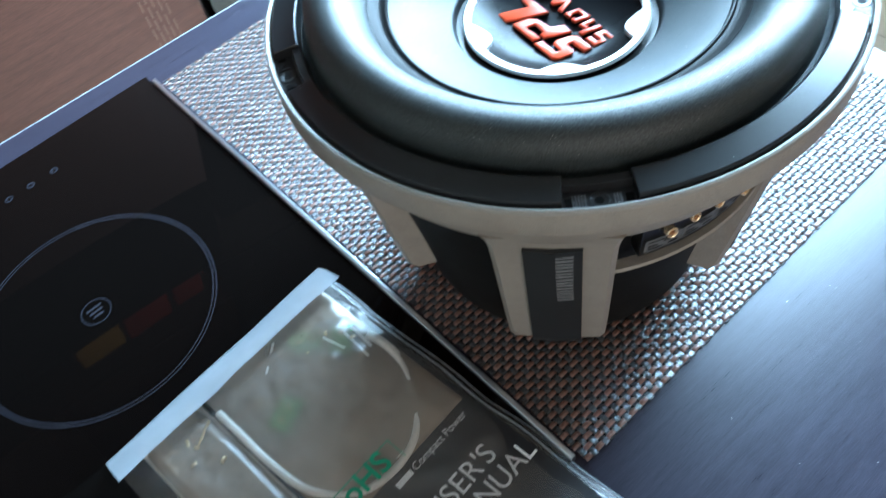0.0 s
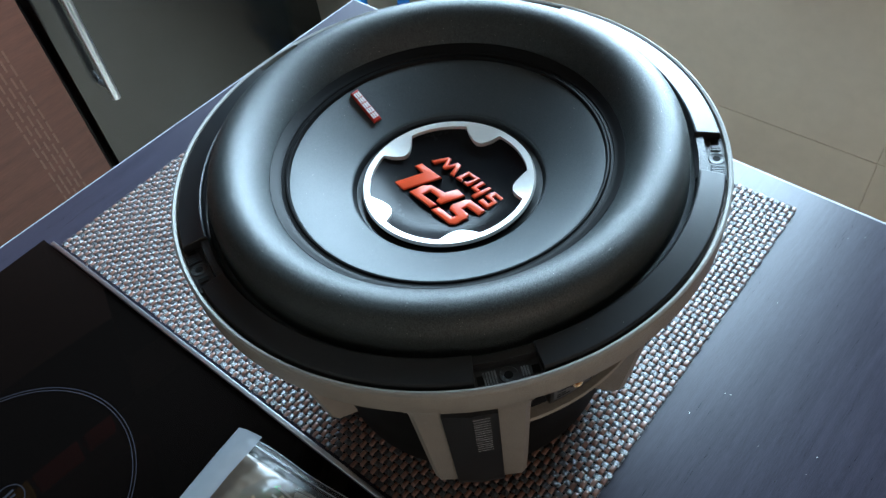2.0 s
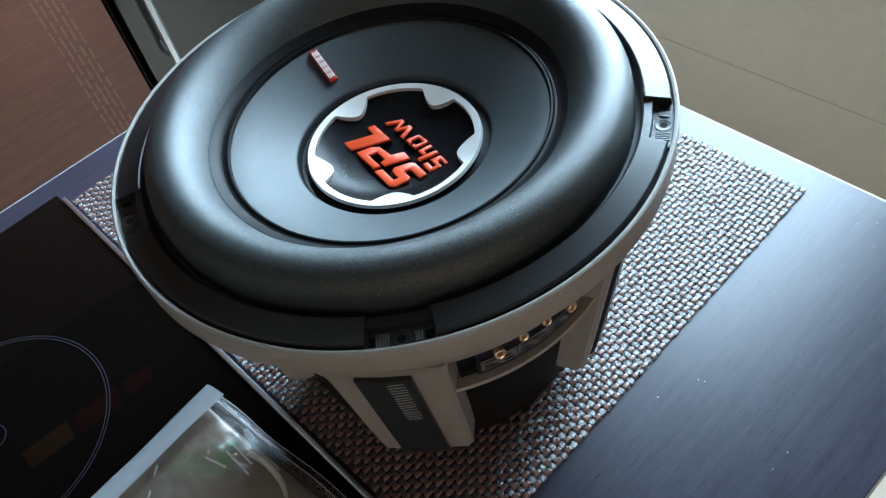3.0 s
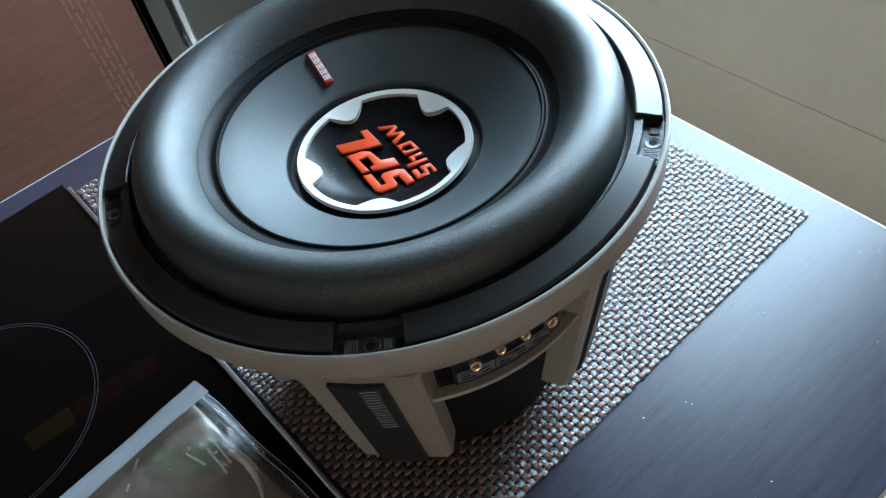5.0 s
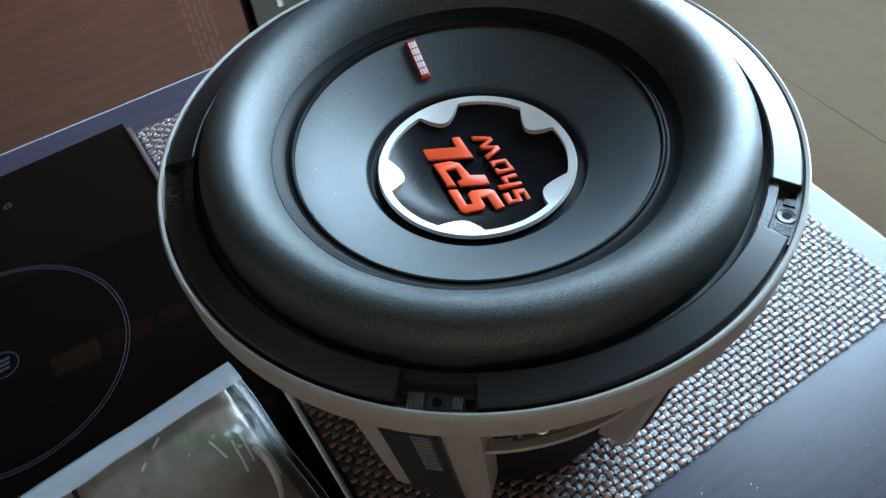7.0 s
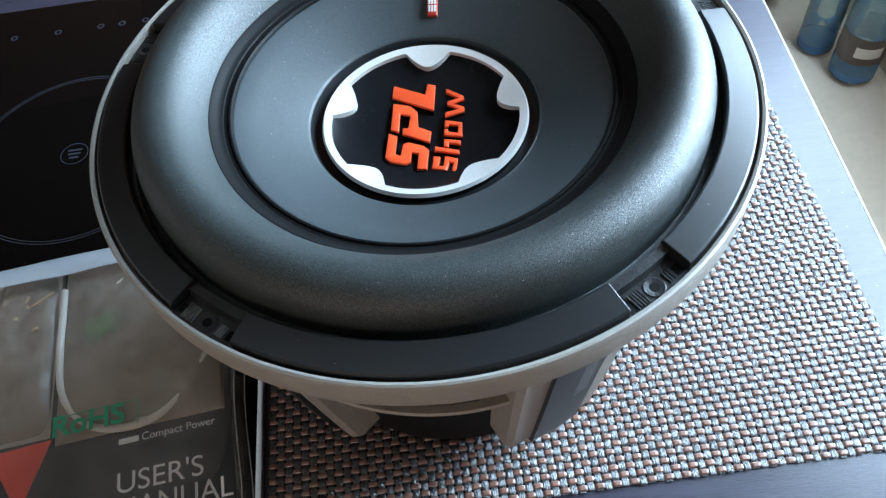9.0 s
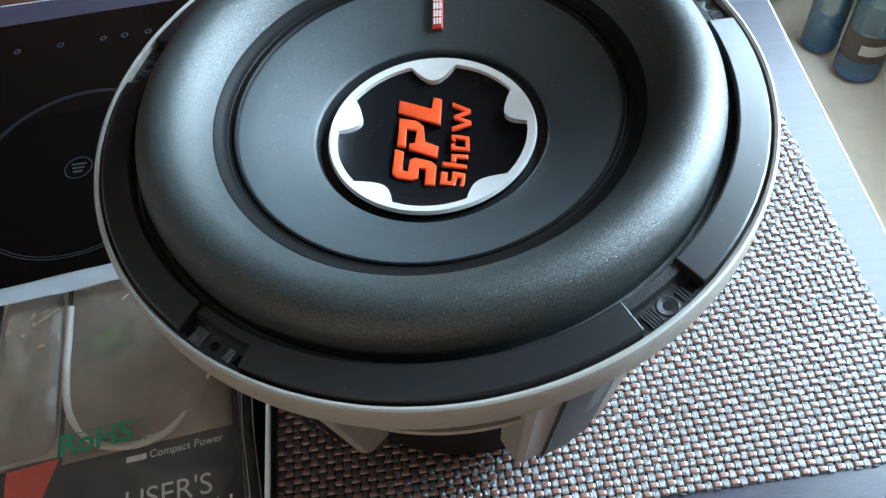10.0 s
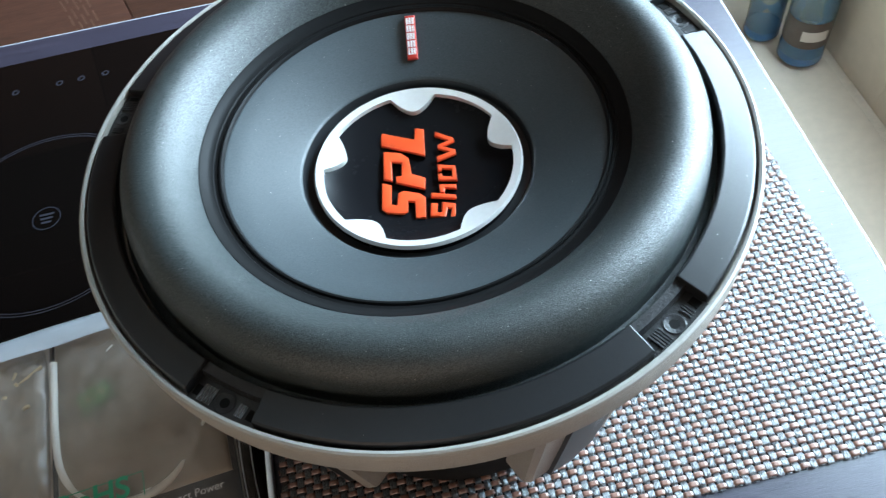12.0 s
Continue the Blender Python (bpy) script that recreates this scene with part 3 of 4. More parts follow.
# trim ring in five segments, with the screw notches between
NW = 6.0
prof = [(0.1380, 0.1990), (0.1380, 0.2070), (0.1385, 0.2083), (0.1393, 0.2087), (0.1514, 0.2067), (0.1521, 0.2061), (0.1524, 0.2050), (0.1524, 0.1990)]
for k in range(5):
    seg_bm = lathe(prof, 44, TA + 72 * k + NW, TA + 72 * (k + 1) - NW, closed=True)
    ends = {e for f in seg_bm.faces if len(f.verts) > 4 for e in f.edges}
    bmesh.ops.bevel(seg_bm, geom=list(ends), offset=0.00045, segments=2, affect='EDGES', profile=0.5)
    part("trim_segment", seg_bm, TRIM, sub, sharp=9)
    nt_ = part("screw_notch", lathe([(0.1372, 0.1992), (0.1385, 0.2062), (0.1425, 0.2062), (0.1432, 0.2022), (0.1533, 0.2022), (0.1535, 0.1992)], 10, TA + 72 * k - NW, TA + 72 * k + NW, closed=True), NOTCH, sub, "recessed screw hole", sharp=9)
    m = pose(0, 0, 0, 0, 0, TA + 72 * k)
    # flat near-black disc and slots colour in the shade of holes not cut
    part("screw_hole", lathe([(0.0, 0.20226), (0.0021, 0.20228)], 20), DARK, nt_, m=m @ pose(0.1485, 0, 0))
    part("countersink", lathe([(0.0020, 0.20226), (0.0026, 0.20238), (0.0042, 0.20262), (0.0046, 0.20240)], 24), NOTCH, nt_, "dark countersink", m=m @ pose(0.1485, 0, 0))
    for s in (-1, 1):
        part("clip_slot", box(-0.0022, 0.0022, -0.0018, 0.0018, 0.2012, 0.2025), DARK, nt_, m=m @ pose(0.1485, s * 0.0128, 0), smooth=False)
    ribs = bmesh.new()
    for j in range(5):
        box(-0.0035, 0.0035, -0.0004, 0.0004, 0.2020, 0.2030, bm=ribs)
        for v in ribs.verts[-8:]:
            v.co.y -= 0.0058 + j * 0.0013
    for j in range(3):
        box(-0.0026, 0.0026, -0.0004, 0.0004, 0.2020, 0.2029, bm=ribs)
        for v in ribs.verts[-8:]:
            v.co.y += 0.0066 + j * 0.0013
    part("ribs", ribs, PALE_SPECKLE if k == 0 else NOTCH, nt_, m=m @ pose(0.1485, 0, 0), smooth=False)

# surround roll, cone, centre cap
roll = [(0.1375, 0.1995), (0.1345, 0.2010), (0.1335, 0.2045)]
RA, RC, RB, RT = 0.0998, 0.1196, 0.1336, 0.2252
for i in range(29):
    a = math.pi * i / 28
    c = RC + math.cos(a) * (RB - RC if a < math.pi / 2 else RC - RA)
    base = 0.2066 + (0.2085 - 0.2066) * (c - RA) / (RB - RA)
    roll.append((c, base + (RT - base) * math.sin(a) ** (0.80 if a < math.pi / 2 else 1.9)))
roll += [(0.0996, 0.2050), (0.0990, 0.2030)]
part("surround", lathe(roll, 192), RUBBER, sub, "thick black rubber half-roll surround")
part("cone_gasket", lathe([(0.1010, 0.2050), (0.1006, 0.2068), (0.0998, 0.2074), (0.0986, 0.2066), (0.0970, 0.2052), (0.0955, 0.2042), (0.0944, 0.2038), (0.0940, 0.2030), (0.0926, 0.2030), (0.0919, 0.2018), (0.0910, 0.2004)], 160), GASKET, sub, "smooth black gasket")
part("cone_lip", lathe([(0.0924, 0.2008), (0.0922, 0.2030), (0.0916, 0.2036), (0.0907, 0.2036), (0.0900, 0.2026), (0.0897, 0.2017)], 160), GASKET, sub, "black rounded lip")
part("cone", lathe([(0.0898, 0.2015), (0.0890, 0.2013), (0.0800, 0.1968), (0.0700, 0.1917), (0.0580, 0.1856), (0.0570, 0.1850), (0.0565, 0.1841)], 160), CONE, sub, "matt black cone")
part("cone_neck", lathe([(0.0566, 0.1843), (0.0561, 0.1832), (0.0556, 0.1816), (0.0549, 0.1804), (0.0520, 0.1798), (0.0500, 0.1798)], 128), TRIM, sub, "black neck")
cap = part("dust_cap", lathe([(0.0510, 0.1770), (0.0508, 0.1826), (0.0496, 0.1834), (0.0470, 0.1818), (0.0440, 0.1801), (0.0400, 0.1782), (0.0350, 0.1763), (0.0300, 0.1750), (0.0200, 0.1734), (0.0100, 0.1727), (0.0, 0.1725)], 96), CAP_BLACK, sub, "glossy black centre cap")


def cap_ring():
    bm = bmesh.new()
    n = 360
    inner, top_i, top_o, outer = [], [], [], []
    for i in range(n):
        d = 360.0 * i / n
        a = radians(d)
        off = ((d - TA + 3.5 + 36) % 72) - 36
        t = max(0.0, math.cos(min(1.0, abs(off) / 14.0) * math.pi / 2)) ** 0.75
        ri = 0.0466 - 0.0088 * t
        zi = 0.1838 - 0.0032 * t
        for lst, r, z in ((inner, ri, zi - 0.0030), (top_i, ri, zi), (top_o, 0.0502, 0.1846), (outer, 0.0512, 0.1829)):
            lst.append(bm.verts.new((r * math.cos(a), r * math.sin(a), z)))
    for i in range(n):
        j = (i + 1) % n
        for A, B in ((inner, top_i), (top_i, top_o), (top_o, outer)):
            bm.faces.new((A[i], A[j], B[j], B[i]))
    bmesh.ops.recalc_face_normals(bm, faces=bm.faces[:])
    return bm


part("cap_ring", cap_ring(), CAP_METAL, cap, "satin silver ring with five rounded tabs")


def emblem(polys, parent, mat_, z0, z1):
    for pts in polys:
        out = [(x / 1000, y / 1000) for x, y in pts]
        part("emblem_base", prism(out, z0, z1 - 0.0013), CAP_BLACK, parent, "black raised base")
        part("emblem_block", prism(out, z1 - 0.00129, z1, 0.0005), mat_, parent)


# three large slanted blocks and four small ones
emblem([[(-14.2, 32), (1.6, 22.4), (3.4, 30.2), (7.6, 28), (4.8, 10.2), (-15.6, 23.2)],
        [(-15.2, 19), (-6.6, 15.4), (-3.6, 11), (-4, 0.4), (2.2, -4), (0.6, -11), (-12.4, -3), (-11.8, 1), (-9, 0.6), (-7.4, 8.8), (-12.4, 11), (-14, -1.4), (-18, 0.8)],
        [(-19.2, -1.2), (-15, -4), (-17, -15.6), (-14.4, -17), (-12.6, -9.8), (-9.8, -9), (-2.2, -13), (-0.2, -16), (-2.4, -28.2), (-7.2, -27), (-5.6, -17.4), (-8.8, -16), (-10, -22), (-12.4, -23), (-20, -20.2), (-22, -17)]], cap, ORANGE, 0.1722, 0.1762)
emblem([[(1.6, -20), (4.8, -21.2), (3.4, -26.4), (5.6, -27), (7, -20.8), (13, -23.6), (11.4, -32), (9, -31), (10.6, -26), (8.8, -25.2), (7, -30.2), (-0.2, -28)],
        [(3, -13.8), (14.4, -18.4), (14, -21), (2.4, -16.8)],
        [(7.8, -9.8), (15.8, -12.2), (15.4, -15), (10, -12.8), (9.4, -15.6), (7.2, -14.8)],
        [(9.6, 3), (18, -0.4), (17, -10), (8, -7.2), (8.6, -3.2), (10.6, -3.4), (10.2, -5), (15, -7), (15.8, -2.2), (11.2, -0.4), (10.8, -1.8), (8.9, -1.6)],
        [(12.8, 25), (21, 18), (21, 15.4), (15, 13.8), (20.4, 10), (20, 7), (10, 5), (10.2, 8), (17, 9.4), (12, 13), (12.2, 15.6), (18, 17), (12.2, 22)]], cap, ORANGE, 0.1722, 0.1759)
# red plate on the cone with silver bars
plate = part("cone_badge", prism([(0.0, -0.0027), (0.0240, -0.0027), (0.0240, 0.0027), (0.0, 0.0027)], 0.0, 0.0022, 0.0006), RED, sub, "small red badge with silver bars", m=pose(0, 0, 0, 0, 0, 80.3) @ pose(0.0660, 0, 0.1898, 0, -27.5, 0))
for q in range(5):
    pb = bmesh.new()
    for y0 in (-0.0020, -0.0005, 0.0010):
        box(0.0022 + q * 0.0042, 0.0056 + q * 0.0042, y0, y0 + 0.0010, 0.0021, 0.0026, bm=pb)
    part("badge_bars", pb, SILVER, plate, smooth=False)

# ---- tall cabinet, fridge, bottles ----
PY_ = 1.25
tall = empty("tall_cabinet")
tagged(tall, "tall red-brown wood veneer cabinet with engraved dash pattern", "cabinet")
for d_ in range(3):
    px1 = 0.225 - 0.703 * d_
    px0 = px1 - 0.700
    pn = part("door", box(px0, px1, PY_, PY_ + 0.02, FLOOR_Z + 0.08, 0.72, 0.0015), WOOD, tall)
    dash = bmesh.new()
    for c in range(5):
        for r_ in range(46):
            za = FLOOR_Z + 0.10 + r_ * 0.034 + (c % 2) * 0.017 + random.uniform(-0.003, 0.003)
            if za > 0.68:
                continue
            xa = px1 - 0.120 + c * 0.0125
            box(xa, xa + 0.004, PY_ - 0.0004, PY_ + 0.001, za, za + 0.026, bm=dash)
    part("engraved_band", dash, WOOD_GROOVE, pn, smooth=False)
    part("upper_door", box(px0, px1, PY_, PY_ + 0.02, 1.36, CEIL_Z - 0.02, 0.0015), WOOD, tall)
    part("oven_front", box(px0, px1, PY_ + 0.002, PY_ + 0.02, 0.724, 1.12, 0.002), GLASS_BLACK, tall, "black glass front")
part("plinth", box(-1.89, 0.215, PY_ + 0.04, PY_ + 0.06, FLOOR_Z + 0.003, FLOOR_Z + 0.078), DARK_PANEL, tall, smooth=False)
part("carcass", box(-1.89, 0.215, PY_ + 0.062, FAR_Y - 0.01, FLOOR_Z + 0.003, 1.125, 0.001), WOOD, tall)
part("upper_carcass", box(-1.89, 0.215, PY_ + 0.022, FAR_Y - 0.01, 1.37, CEIL_Z - 0.02, 0.001), WOOD, tall)
part("niche_back", box(-1.89, 0.215, FAR_Y - 0.2, FAR_Y - 0.18, 1.126, 1.369), DARK_PANEL, tall, smooth=False)
for bx0, bx1, bh, bm_ in ((-0.34, -0.18, 0.12, AMBER), (-0.165, 0.0, 0.125, RED), (0.02, 0.13, 0.11, RED)):
    tagged(part("storage_box", box(bx0, bx1, PY_ + 0.01, PY_ + 0.21, 1.127, 1.127 + bh, 0.012, 3), bm_), "amber storage box kept in the niche of the tall cabinet" if bm_ is AMBER else "red storage box kept in the niche of the tall cabinet", "box", "boxes on the cabinet")
fridge = empty("fridge")
tagged(fridge, "tall dark steel fridge with a long round bar handle", "fridge")
part("body", box(0.250, 0.905, PY_ + 0.075, FAR_Y - 0.04, FLOOR_Z + 0.003, 0.95, 0.004), DARK_PANEL, fridge)
fd = part("door", box(0.250, 0.905, PY_ + 0.012, PY_ + 0.07, FLOOR_Z + 0.05, 0.94, 0.006), FRIDGE, fridge)
part("handle", tube([(0.299, PY_ - 0.03, -0.494), (0.299, PY_ - 0.03, 0.25)], 0.0085, 16), ALU, fd, "brushed steel bar handle")
for hz in (-0.47, 0.21):
    part("handle_mount", tube([(0.299, PY_ - 0.03, hz), (0.299, PY_ + 0.014, hz)], 0.006, 12), ALU, fd)
part("door_seal", box(0.262, 0.893, PY_ + 0.0705, PY_ + 0.0748, FLOOR_Z + 0.06, 0.93), DARK, fridge, smooth=False)


def bottle(x, y, wrapped, h=0.31, r=0.046):
    b = empty("water_bottle", pose(x, y, FLOOR_Z))
    tagged(b, "blue-tinted water bottle with brown label standing on the floor" if wrapped else "plain blue-tinted plastic water bottle standing on the floor", "bottle", "bottles by the wall")
    part("body", lathe([(0.0, 0.008), (r * 0.5, 0.002), (r * 0.8, 0.001), (r, 0.012), (r, 0.05), (r * 0.96, 0.06), (r, 0.07), (r, 0.19), (r * 0.9, 0.22), (r * 0.55, 0.265), (0.015, 0.285), (0.014, h)], 32), PET, b)
    part("base", lathe([(0.0, 0.010), (r * 0.5, 0.0035), (r * 0.8, 0.003), (r * 0.96, 0.013), (r * 0.96, 0.030), (0.0, 0.030)], 32), CAP_BLUE, b)
    if wrapped:
        part("label_wrap", lathe([(r + 0.0005, 0.064), (r + 0.0005, 0.135)], 32), LABEL_BROWN, b)
        part("label_patch", lathe([(r + 0.0009, 0.085), (r + 0.0009, 0.112)], 12, 225, 292), LABEL_PALE, b, "pale printed patch")
    part("cap", lathe([(0.0, h + 0.012), (0.015, h + 0.012), (0.016, h + 0.008), (0.016, h - 0.008)], 24), CAP_BLUE, b)
    return b


bottle(0.972, 1.017, True, r=0.050)
bottle(0.925, 1.118, False, r=0.041)

# ---- manual and bags on the hob ----
BAG = pose(-0.156, 0.094, 0, 0, 0, 5.5)
manual = empty("user_manual", BAG)
tagged(manual, "dark user's manual booklet inside a clear plastic bag", "booklet")
part("pages", box(-0.1505, -0.0055, -0.2548, -0.0452, HT + 0.0012, HT + 0.0066), PAPER, manual)
part("cover", box(-0.1510, -0.0050, -0.2550, -0.0450, HT + 0.0067, HT + 0.0071, 0.0001), PAPER_DARK, manual)
ZC = HT + 0.00725
text_mesh("title_line", "USER'S", 0.0178, PAPER_WHITE, manual, pose(-0.0770, -0.1912, ZC) @ Matrix.Diagonal((1.04, 1.05, 1, 1)), "white printed title")
text_mesh("title_line", "MANUAL", 0.0178, PAPER_WHITE, manual, pose(-0.0770, -0.2078, ZC) @ Matrix.Diagonal((0.97, 1.05, 1, 1)))
text_mesh("series_line", "Compact Power", 0.0072, PAPER_WHITE, manual, pose(-0.0615, -0.1600, ZC) @ Matrix.Diagonal((0.96, 1, 1, 1)))
part("maker_bar", box(-0.0757, -0.0632, -0.1600, -0.1562, ZC - 0.0001, ZC), PAPER_WHITE, manual, smooth=False)
part("red_flash", prism([(-0.1508, -0.2000), (-0.1390, -0.2000), (-0.1180, -0.1460), (-0.1508, -0.1475)], ZC - 0.0001, ZC), PAPER_RED, manual, "bright red printed flash", smooth=False)
part("dark_mark", prism([(-0.1500, -0.1780), (-0.1400, -0.1800), (-0.1480, -0.1650)], ZC + 0.0001, ZC + 0.0002), PAPER_DARK, manual, smooth=False)


def pillow(x0, x1, y0, y1, z0, height, nx, ny, wrinkle, seed, mat_, name, parent, crest=None):
    """A limp bag face: flat at its seams, bellied and wrinkled between them."""
    bm = bmesh.new()
    grid = []
    for j in range(ny + 1):
        row = []
        for i in range(nx + 1):
            u, v = i / nx, j / ny
            e = min(1.0, 6 * min(u, 1 - u)) * min(1.0, 6 * min(v, 1 - v))
            x, y = x0 + (x1 - x0) * u, y0 + (y1 - y0) * v
            p = Vector((x * 28 + seed, y * 28, seed * 0.7))
            ridge = 1 - abs(noise.noise(p)) * 2.2
            w = wrinkle * (1 + 0.45 * min(1.0, max(0.0, (v - 0.62) * 5))) * (ridge * 0.6 + 0.5 * noise.noise(p * 2.7) + 0.25 * noise.noise(p * 6.1))
            if crest is not None:
                w += 0.0016 * max(0.0, v - 0.6) * 2.5 * (abs(noise.noise(p * 1.9 + Vector((5, 1, 0)))) * 2 - 0.5) * (0.4 + u)
            h_ = height if crest is None else height * crest(u, v)
            row.append(bm.verts.new((x, y, z0 + 0.0004 + e ** 0.45 * (h_ + w))))
        grid.append(row)
    for j in range(ny):
        for i in range(nx):
            bm.faces.new((grid[j][i], grid[j][i + 1], grid[j + 1][i + 1], grid[j + 1][i]))
    return part(name, bm, mat_, parent)


# accessory bag with connectors, cable and screws
ZM = HT + 0.0075
INV = BAG.inverted()


def inner(x, y, z):
    return INV @ Vector((x, y, z))


acc = empty("accessory_bag", BAG)
tagged(acc, "hazy plastic bag of small fittings lying on the manual", "bag")
pillow(-0.1155, -0.0090, -0.1510, -0.0120, ZM, 0.0056, 80, 116, 0.0012, 3.1, FILM_INNER, "film", acc)
pillow(-0.1155, -0.0090, -0.1510, -0.0120, ZM - 0.0003, 0.0002, 20, 28, 0.0001, 4.4, FILM_BACK, "back_film", acc)
text_mesh("green_print", "RoHS", 0.0195, GREEN_PRINT, acc, pose(-0.1140, -0.1500, ZM + 0.0096), "green printed letters", 0.0004)
fr_ = bmesh.new()
for b_ in ((-0.1150, -0.0600, -0.1370, -0.1364), (-0.0606, -0.0600, -0.1520, -0.1370)):
    box(*b_, ZM + 0.0085, ZM + 0.0086, bm=fr_)
part("green_frame", fr_, GREEN_PRINT, acc, smooth=False)
loose = empty("fittings_bag", BAG)
tagged(loose, "crumpled clear bag of brass screws beside the fittings", "bag")
pillow(-0.1650, -0.1190, -0.1450, -0.0130, ZM - 0.004, 0.0085, 44, 90, 0.0022, 7.7, FILM_INNER, "film", loose)
pillow(-0.1650, -0.1190, -0.1450, -0.0130, ZM - 0.0003, 0.0002, 20, 24, 0.0001, 8.4, FILM_BACK, "back_film", loose)


def connector(x, y, turn):
    c = empty("terminal_plug", BAG @ pose(x, y, ZM, 0, 0, turn))
    tagged(c, "green plastic screw terminal plug inside a bag", "connector", "terminal plugs")
    part("housing", box(-0.0108, 0.0108, -0.0078, 0.0070, 0.0002, 0.0052, 0.0008), GREEN, c)
    for q in (-0.005, 0.005):
        part("screw", lathe([(0.0, 0.0055), (0.0020, 0.0055), (0.0022, 0.0051)], 12), BRASS, c, m=pose(q, 0, 0))
        # thin black plate paints the shaded port; the housing has no opening
        part("wire_port", box(q - 0.0025, q + 0.0025, -0.0081, -0.0076, 0.0012, 0.0042), DARK, c, smooth=False)


connector(-0.0877, -0.072, 20)
connector(-0.0450, -0.043, -35)
connector(-0.0290, -0.061, 40)

loop = [(-0.2670, 0.047), (-0.2650, 0.025), (-0.2620, -0.007), (-0.2550, -0.036), (-0.2360, -0.0575), (-0.2100, -0.0625), (-0.1870, -0.0545), (-0.1710, -0.0340), (-0.1625, -0.0130), (-0.1615, 0.006), (-0.1650, 0.022)]
fine = []
for i in range(len(loop) - 1):
    p0, p1, p2, p3 = (Vector((*loop[max(0, min(len(loop) - 1, i + k))], 0)) for k in (-1, 0, 1, 2))
    for q in range(6):
        t = q / 6
        fine.append(0.5 * ((2 * p1) + (p2 - p0) * t + (2 * p0 - 5 * p1 + 4 * p2 - p3) * t * t + (3 * p1 - p0 - 3 * p2 + p3) * t ** 3))
cable = part("signal_cable", tube([(p.x, p.y, ZM + 0.0030) for p in fine], 0.0025, 10), CABLE)
tagged(cable, "pale grey signal cable curled in a loop inside the bag", "cable")
cable2 = part("signal_cable", tube([(p.x + 0.004 * math.sin(i * 0.05), p.y + 0.0045, ZM + 0.0022) for i, p in enumerate(fine[8:])], 0.0010, 8), CABLE)
tagged(cable2, "thin pale grey wire beside the looped cable", "cable")
for sx, sy, turn, ln in ((-0.0560, -0.044, -58, 0.030), (-0.0490, -0.052, 20, 0.018), (-0.0330, -0.050, 150, 0.020), (-0.0230, -0.066, 80, 0.018), (-0.1380, -0.045, 30, 0.018), (-0.1460, -0.052, 70, 0.018), (-0.1330, -0.064, 110, 0.018)):
    sc_ = empty("screw", BAG @ pose(sx, sy, ZM + 0.0042, 0, 0, turn))
    tagged(sc_, "small brass screw lying in a plastic bag", "screw", "loose screws")
    part("shank", tube([(0, 0, 0), (ln, 0, 0)], 0.0012, 8), BRASS, sc_)
    part("head", tube([(-0.002, 0, 0), (0, 0, 0)], 0.0028, 12), BRASS, sc_)
for tx, ty, turn, ln in ((-0.0390, -0.036, -78, 0.034), (-0.0830, -0.046, 38, 0.030), (-0.0240, -0.060, -95, 0.026), (-0.0180, -0.060, -95, 0.022)):
    tie = part("cable_tie", box(0, ln, -0.0008, 0.0008, 0, 0.0009, 0.0003), CABLE, m=BAG @ pose(tx, ty, ZM + 0.0056, 0, 0, turn))
    tagged(tie, "pale plastic cable tie lying among the fittings", "cable tie", "cable ties")

bag = empty("clear_bag", BAG)
tagged(bag, "clear plastic bag with milky folded top around the manual", "bag")


def crest(u, v):
    return 0.55 + 0.45 * min(1.0, max(0.0, (v - 0.35) * 4))


pillow(-0.1820, -0.0005, -0.2950, -0.0100, HT + 0.0002, 0.0160, 120, 180, 0.0027, 1.3, FILM, "film", bag, crest)


def fold(name, rows, y_jag, label):
    """A band of film folded over the bag's top edge, its lower edge a little uneven."""
    bm = bmesh.new()
    lines = []
    for j, (yy, zz) in enumerate(rows):
        jag = y_jag if j == 0 else 0.0003
        lines.append([bm.verts.new((-0.1832 + 0.1862 * i / 48, yy + jag * noise.noise(Vector((i * 0.14, j, 2.0))), HT + zz + 0.0005 * math.sin(i * 0.23 + j * 1.3))) for i in range(49)])
    for A, B in zip(lines, lines[1:]):
        for i in range(48):
            bm.faces.new((A[i], A[i + 1], B[i + 1], B[i]))
    part(name, bm, FILM_FLAP, bag, label)


fold("folded_top", ((-0.0285, 0.0196), (-0.0125, 0.0138), (-0.0040, 0.0076), (0.0, 0.0038), (0.0012, 0.0010)), 0.0012, "milky double-folded top")
seam_bm = bmesh.new()
rows_ = []
for xx, zz in ((-0.0060, 0.0060), (-0.0025, 0.0062), (0.0005, 0.0042), (0.0030, 0.0012)):
    rows_.append([seam_bm.verts.new((xx + 0.0004 * math.sin(i * 0.31), -0.012 - 0.283 * i / 70, HT + zz + 0.0003 * math.sin(i * 0.47))) for i in range(71)])
for A, B in zip(rows_, rows_[1:]):
    for i in range(70):
        seam_bm.faces.new((A[i], A[i + 1], B[i + 1], B[i]))
part("side_seam", seam_bm, FILM, bag)
# milky beads along the seam's folds draw their thin white glints
for xx, zz in ((-0.0022, 0.0072), (0.0030, 0.0016)):
    part("seam_glint", tube([(xx + 0.0008 * math.sin(i * 0.31), -0.014 - 0.283 * i / 70, HT + zz + 0.0008 * math.sin(i * 0.47)) for i in range(70)], 0.00035, 6), FILM_FLAP, bag, "pressed fold with its glint laid on as a milky bead")

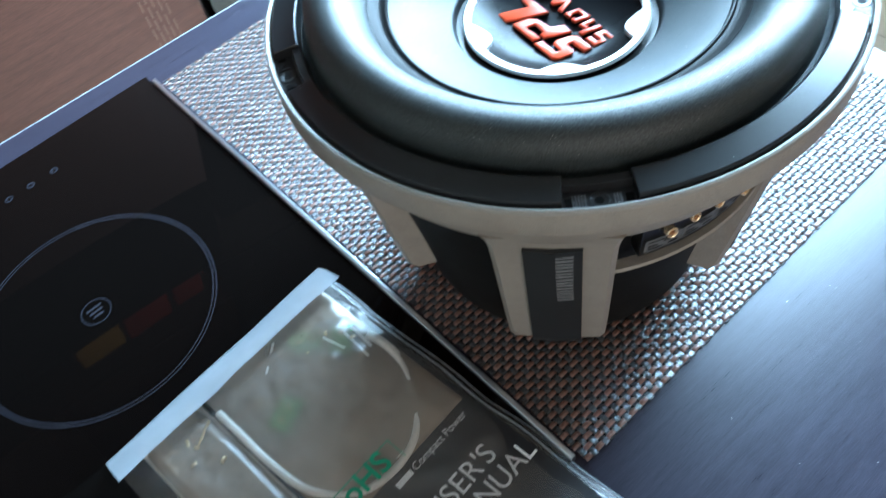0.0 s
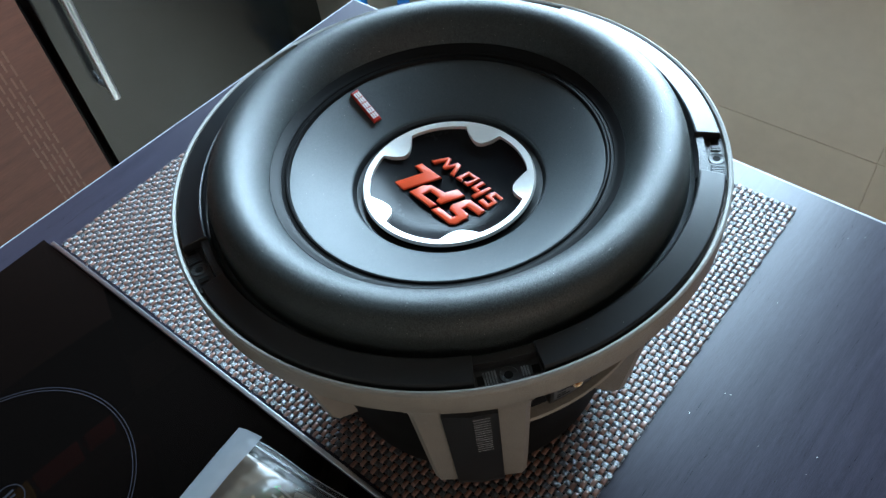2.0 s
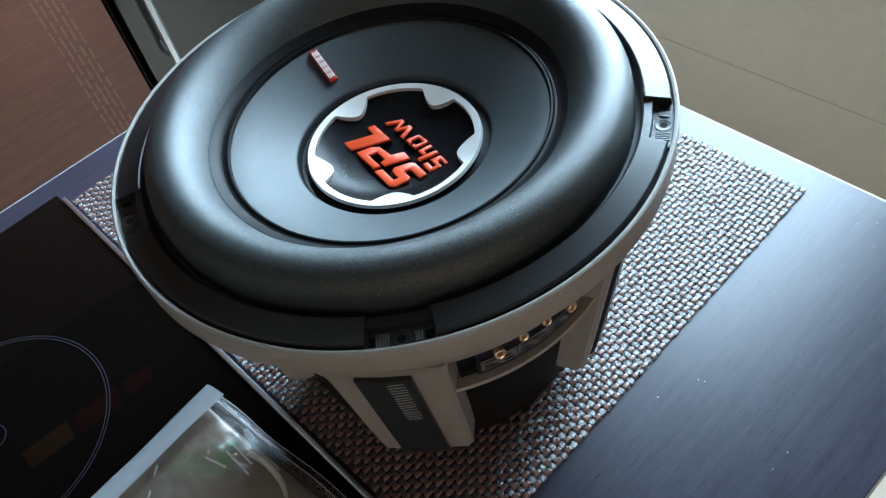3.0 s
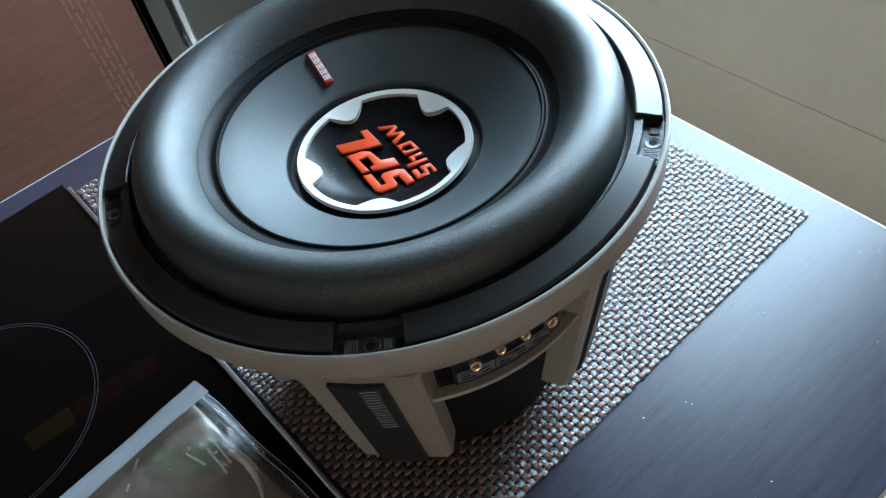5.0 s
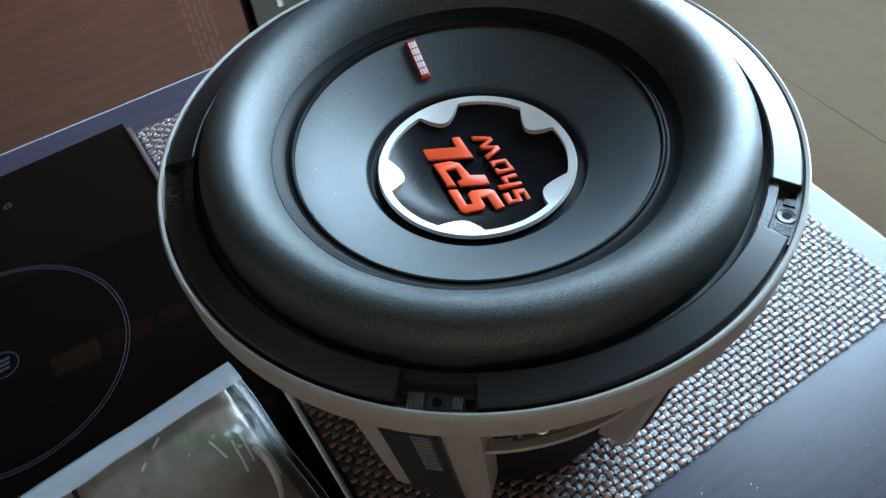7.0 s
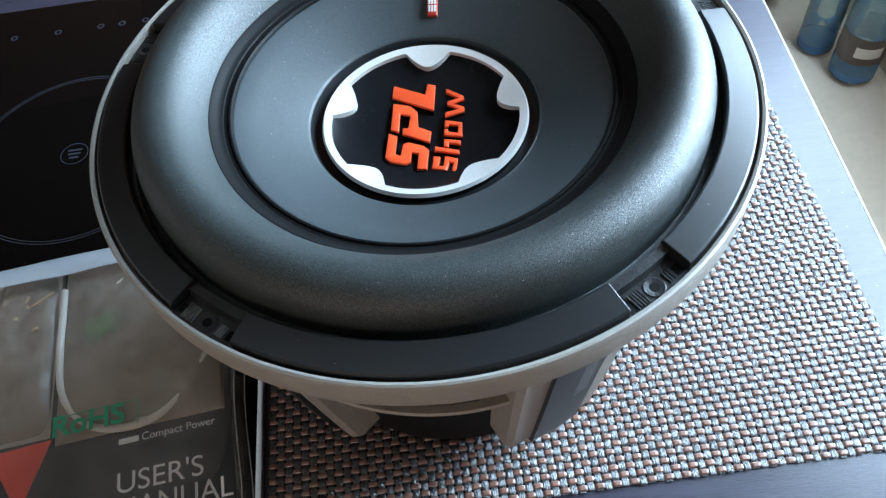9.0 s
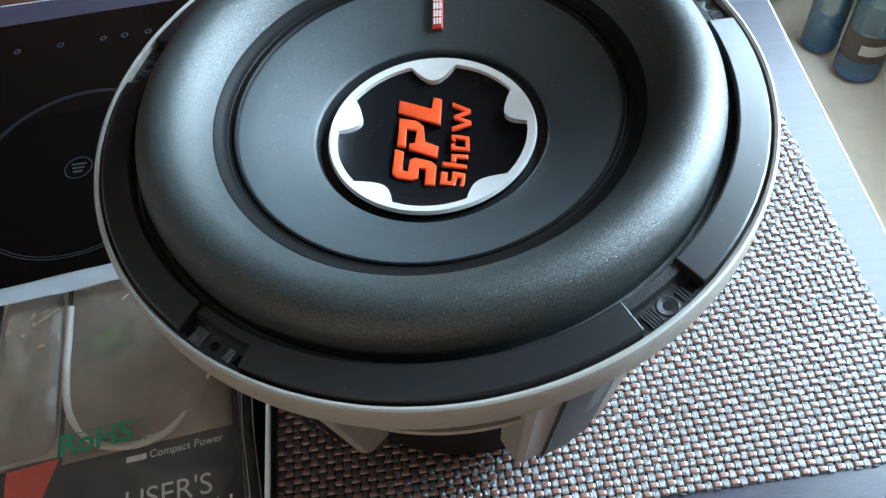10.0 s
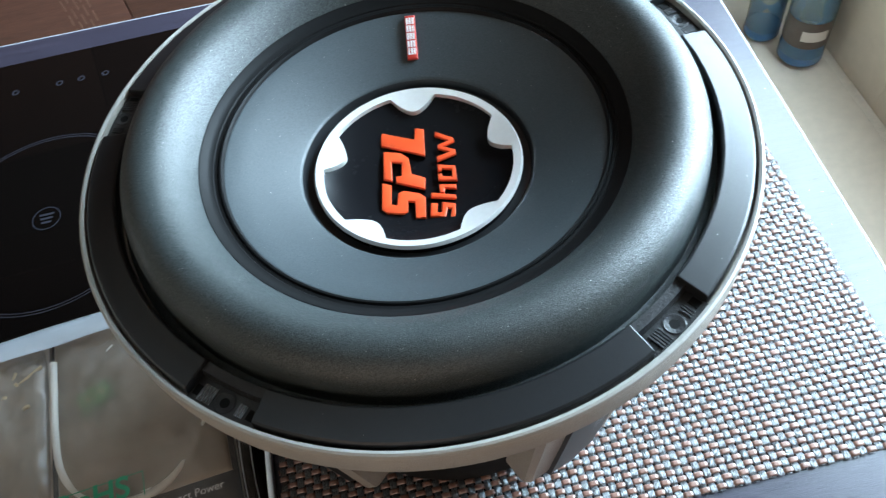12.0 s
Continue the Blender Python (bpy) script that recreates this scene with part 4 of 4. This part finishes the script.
# ---- crumbs on the counter ----
random.seed(5)
for i in range(36):
    x, y = random.uniform(-0.05, 0.285), random.uniform(-0.285, -0.150)
    if i > 27:
        x, y = random.uniform(0.27, 0.290), random.uniform(-0.1, 0.38)
    r = random.choice((0.00015, 0.0002, 0.00025, 0.0003, 0.00042))
    cb = bmesh.new()
    bmesh.ops.create_icosphere(cb, subdivisions=1, radius=r)
    for v in cb.verts:
        v.co = Vector((v.co.x * 1.3, v.co.y, abs(v.co.z) * 0.7))
    tagged(part("crumb", cb, CRUMB_DARK if i % 9 == 0 else CRUMB, m=pose(x, y, 0.0001)), "tiny pale crumb lying on the dark counter", "crumb", "crumbs on the counter")

# ---- tiles ----


def tile(w, h, t, mat_, b=0.0007):
    """A rectangular tile lying flat, its face at z = 0."""
    bm = bmesh.new()
    lo = [bm.verts.new((x, y, -t)) for x, y in ((0, 0), (w, 0), (w, h), (0, h))]
    mid = [bm.verts.new((x, y, -b)) for x, y in ((0, 0), (w, 0), (w, h), (0, h))]
    top = [bm.verts.new((x, y, 0)) for x, y in ((b, b), (w - b, b), (w - b, h - b), (b, h - b))]
    bm.faces.new(top)
    for i in range(4):
        j = (i + 1) % 4
        bm.faces.new((lo[i], lo[j], mid[j], mid[i]))
        bm.faces.new((mid[i], mid[j], top[j], top[i]))
    bmesh.ops.recalc_face_normals(bm, faces=bm.faces[:])
    return mesh_of("tile", bm, mat_, smooth=False)


G = 0.0014
floor_me = tile(0.8 - G, 0.8 - G, 0.003, FLOOR_TILE)
for i in range(5):
    for j in range(6):
        x1, y1 = WALL_X - 0.02 - 0.8 * i, 1.95 - 0.8 * j
        if x1 - 0.8 < X0 - 0.1 or y1 - 0.8 < Y0 - 0.1:
            continue
        ob = new("tile", floor_me)
        ob.parent = floor
        ob.location = (x1 - 0.8, y1 - 0.8, FLOOR_Z)
for z0, z1 in ((FLOOR_Z, -0.605), (-0.605, -0.005), (-0.005, WIN_Z0)):
    wt_me = tile(0.9 - G, z1 - z0 - G, 0.0015, WALL_TILE)
    for j in range(5):
        ya = 1.71 - 0.9 * (j + 1)
        ob = new("tile", wt_me)
        ob.parent = wall_right
        ob.matrix_local = Matrix(((0, 0, -1, WALL_X), (-1, 0, 0, ya + 0.9 - G), (0, 1, 0, z0), (0, 0, 0, 1)))
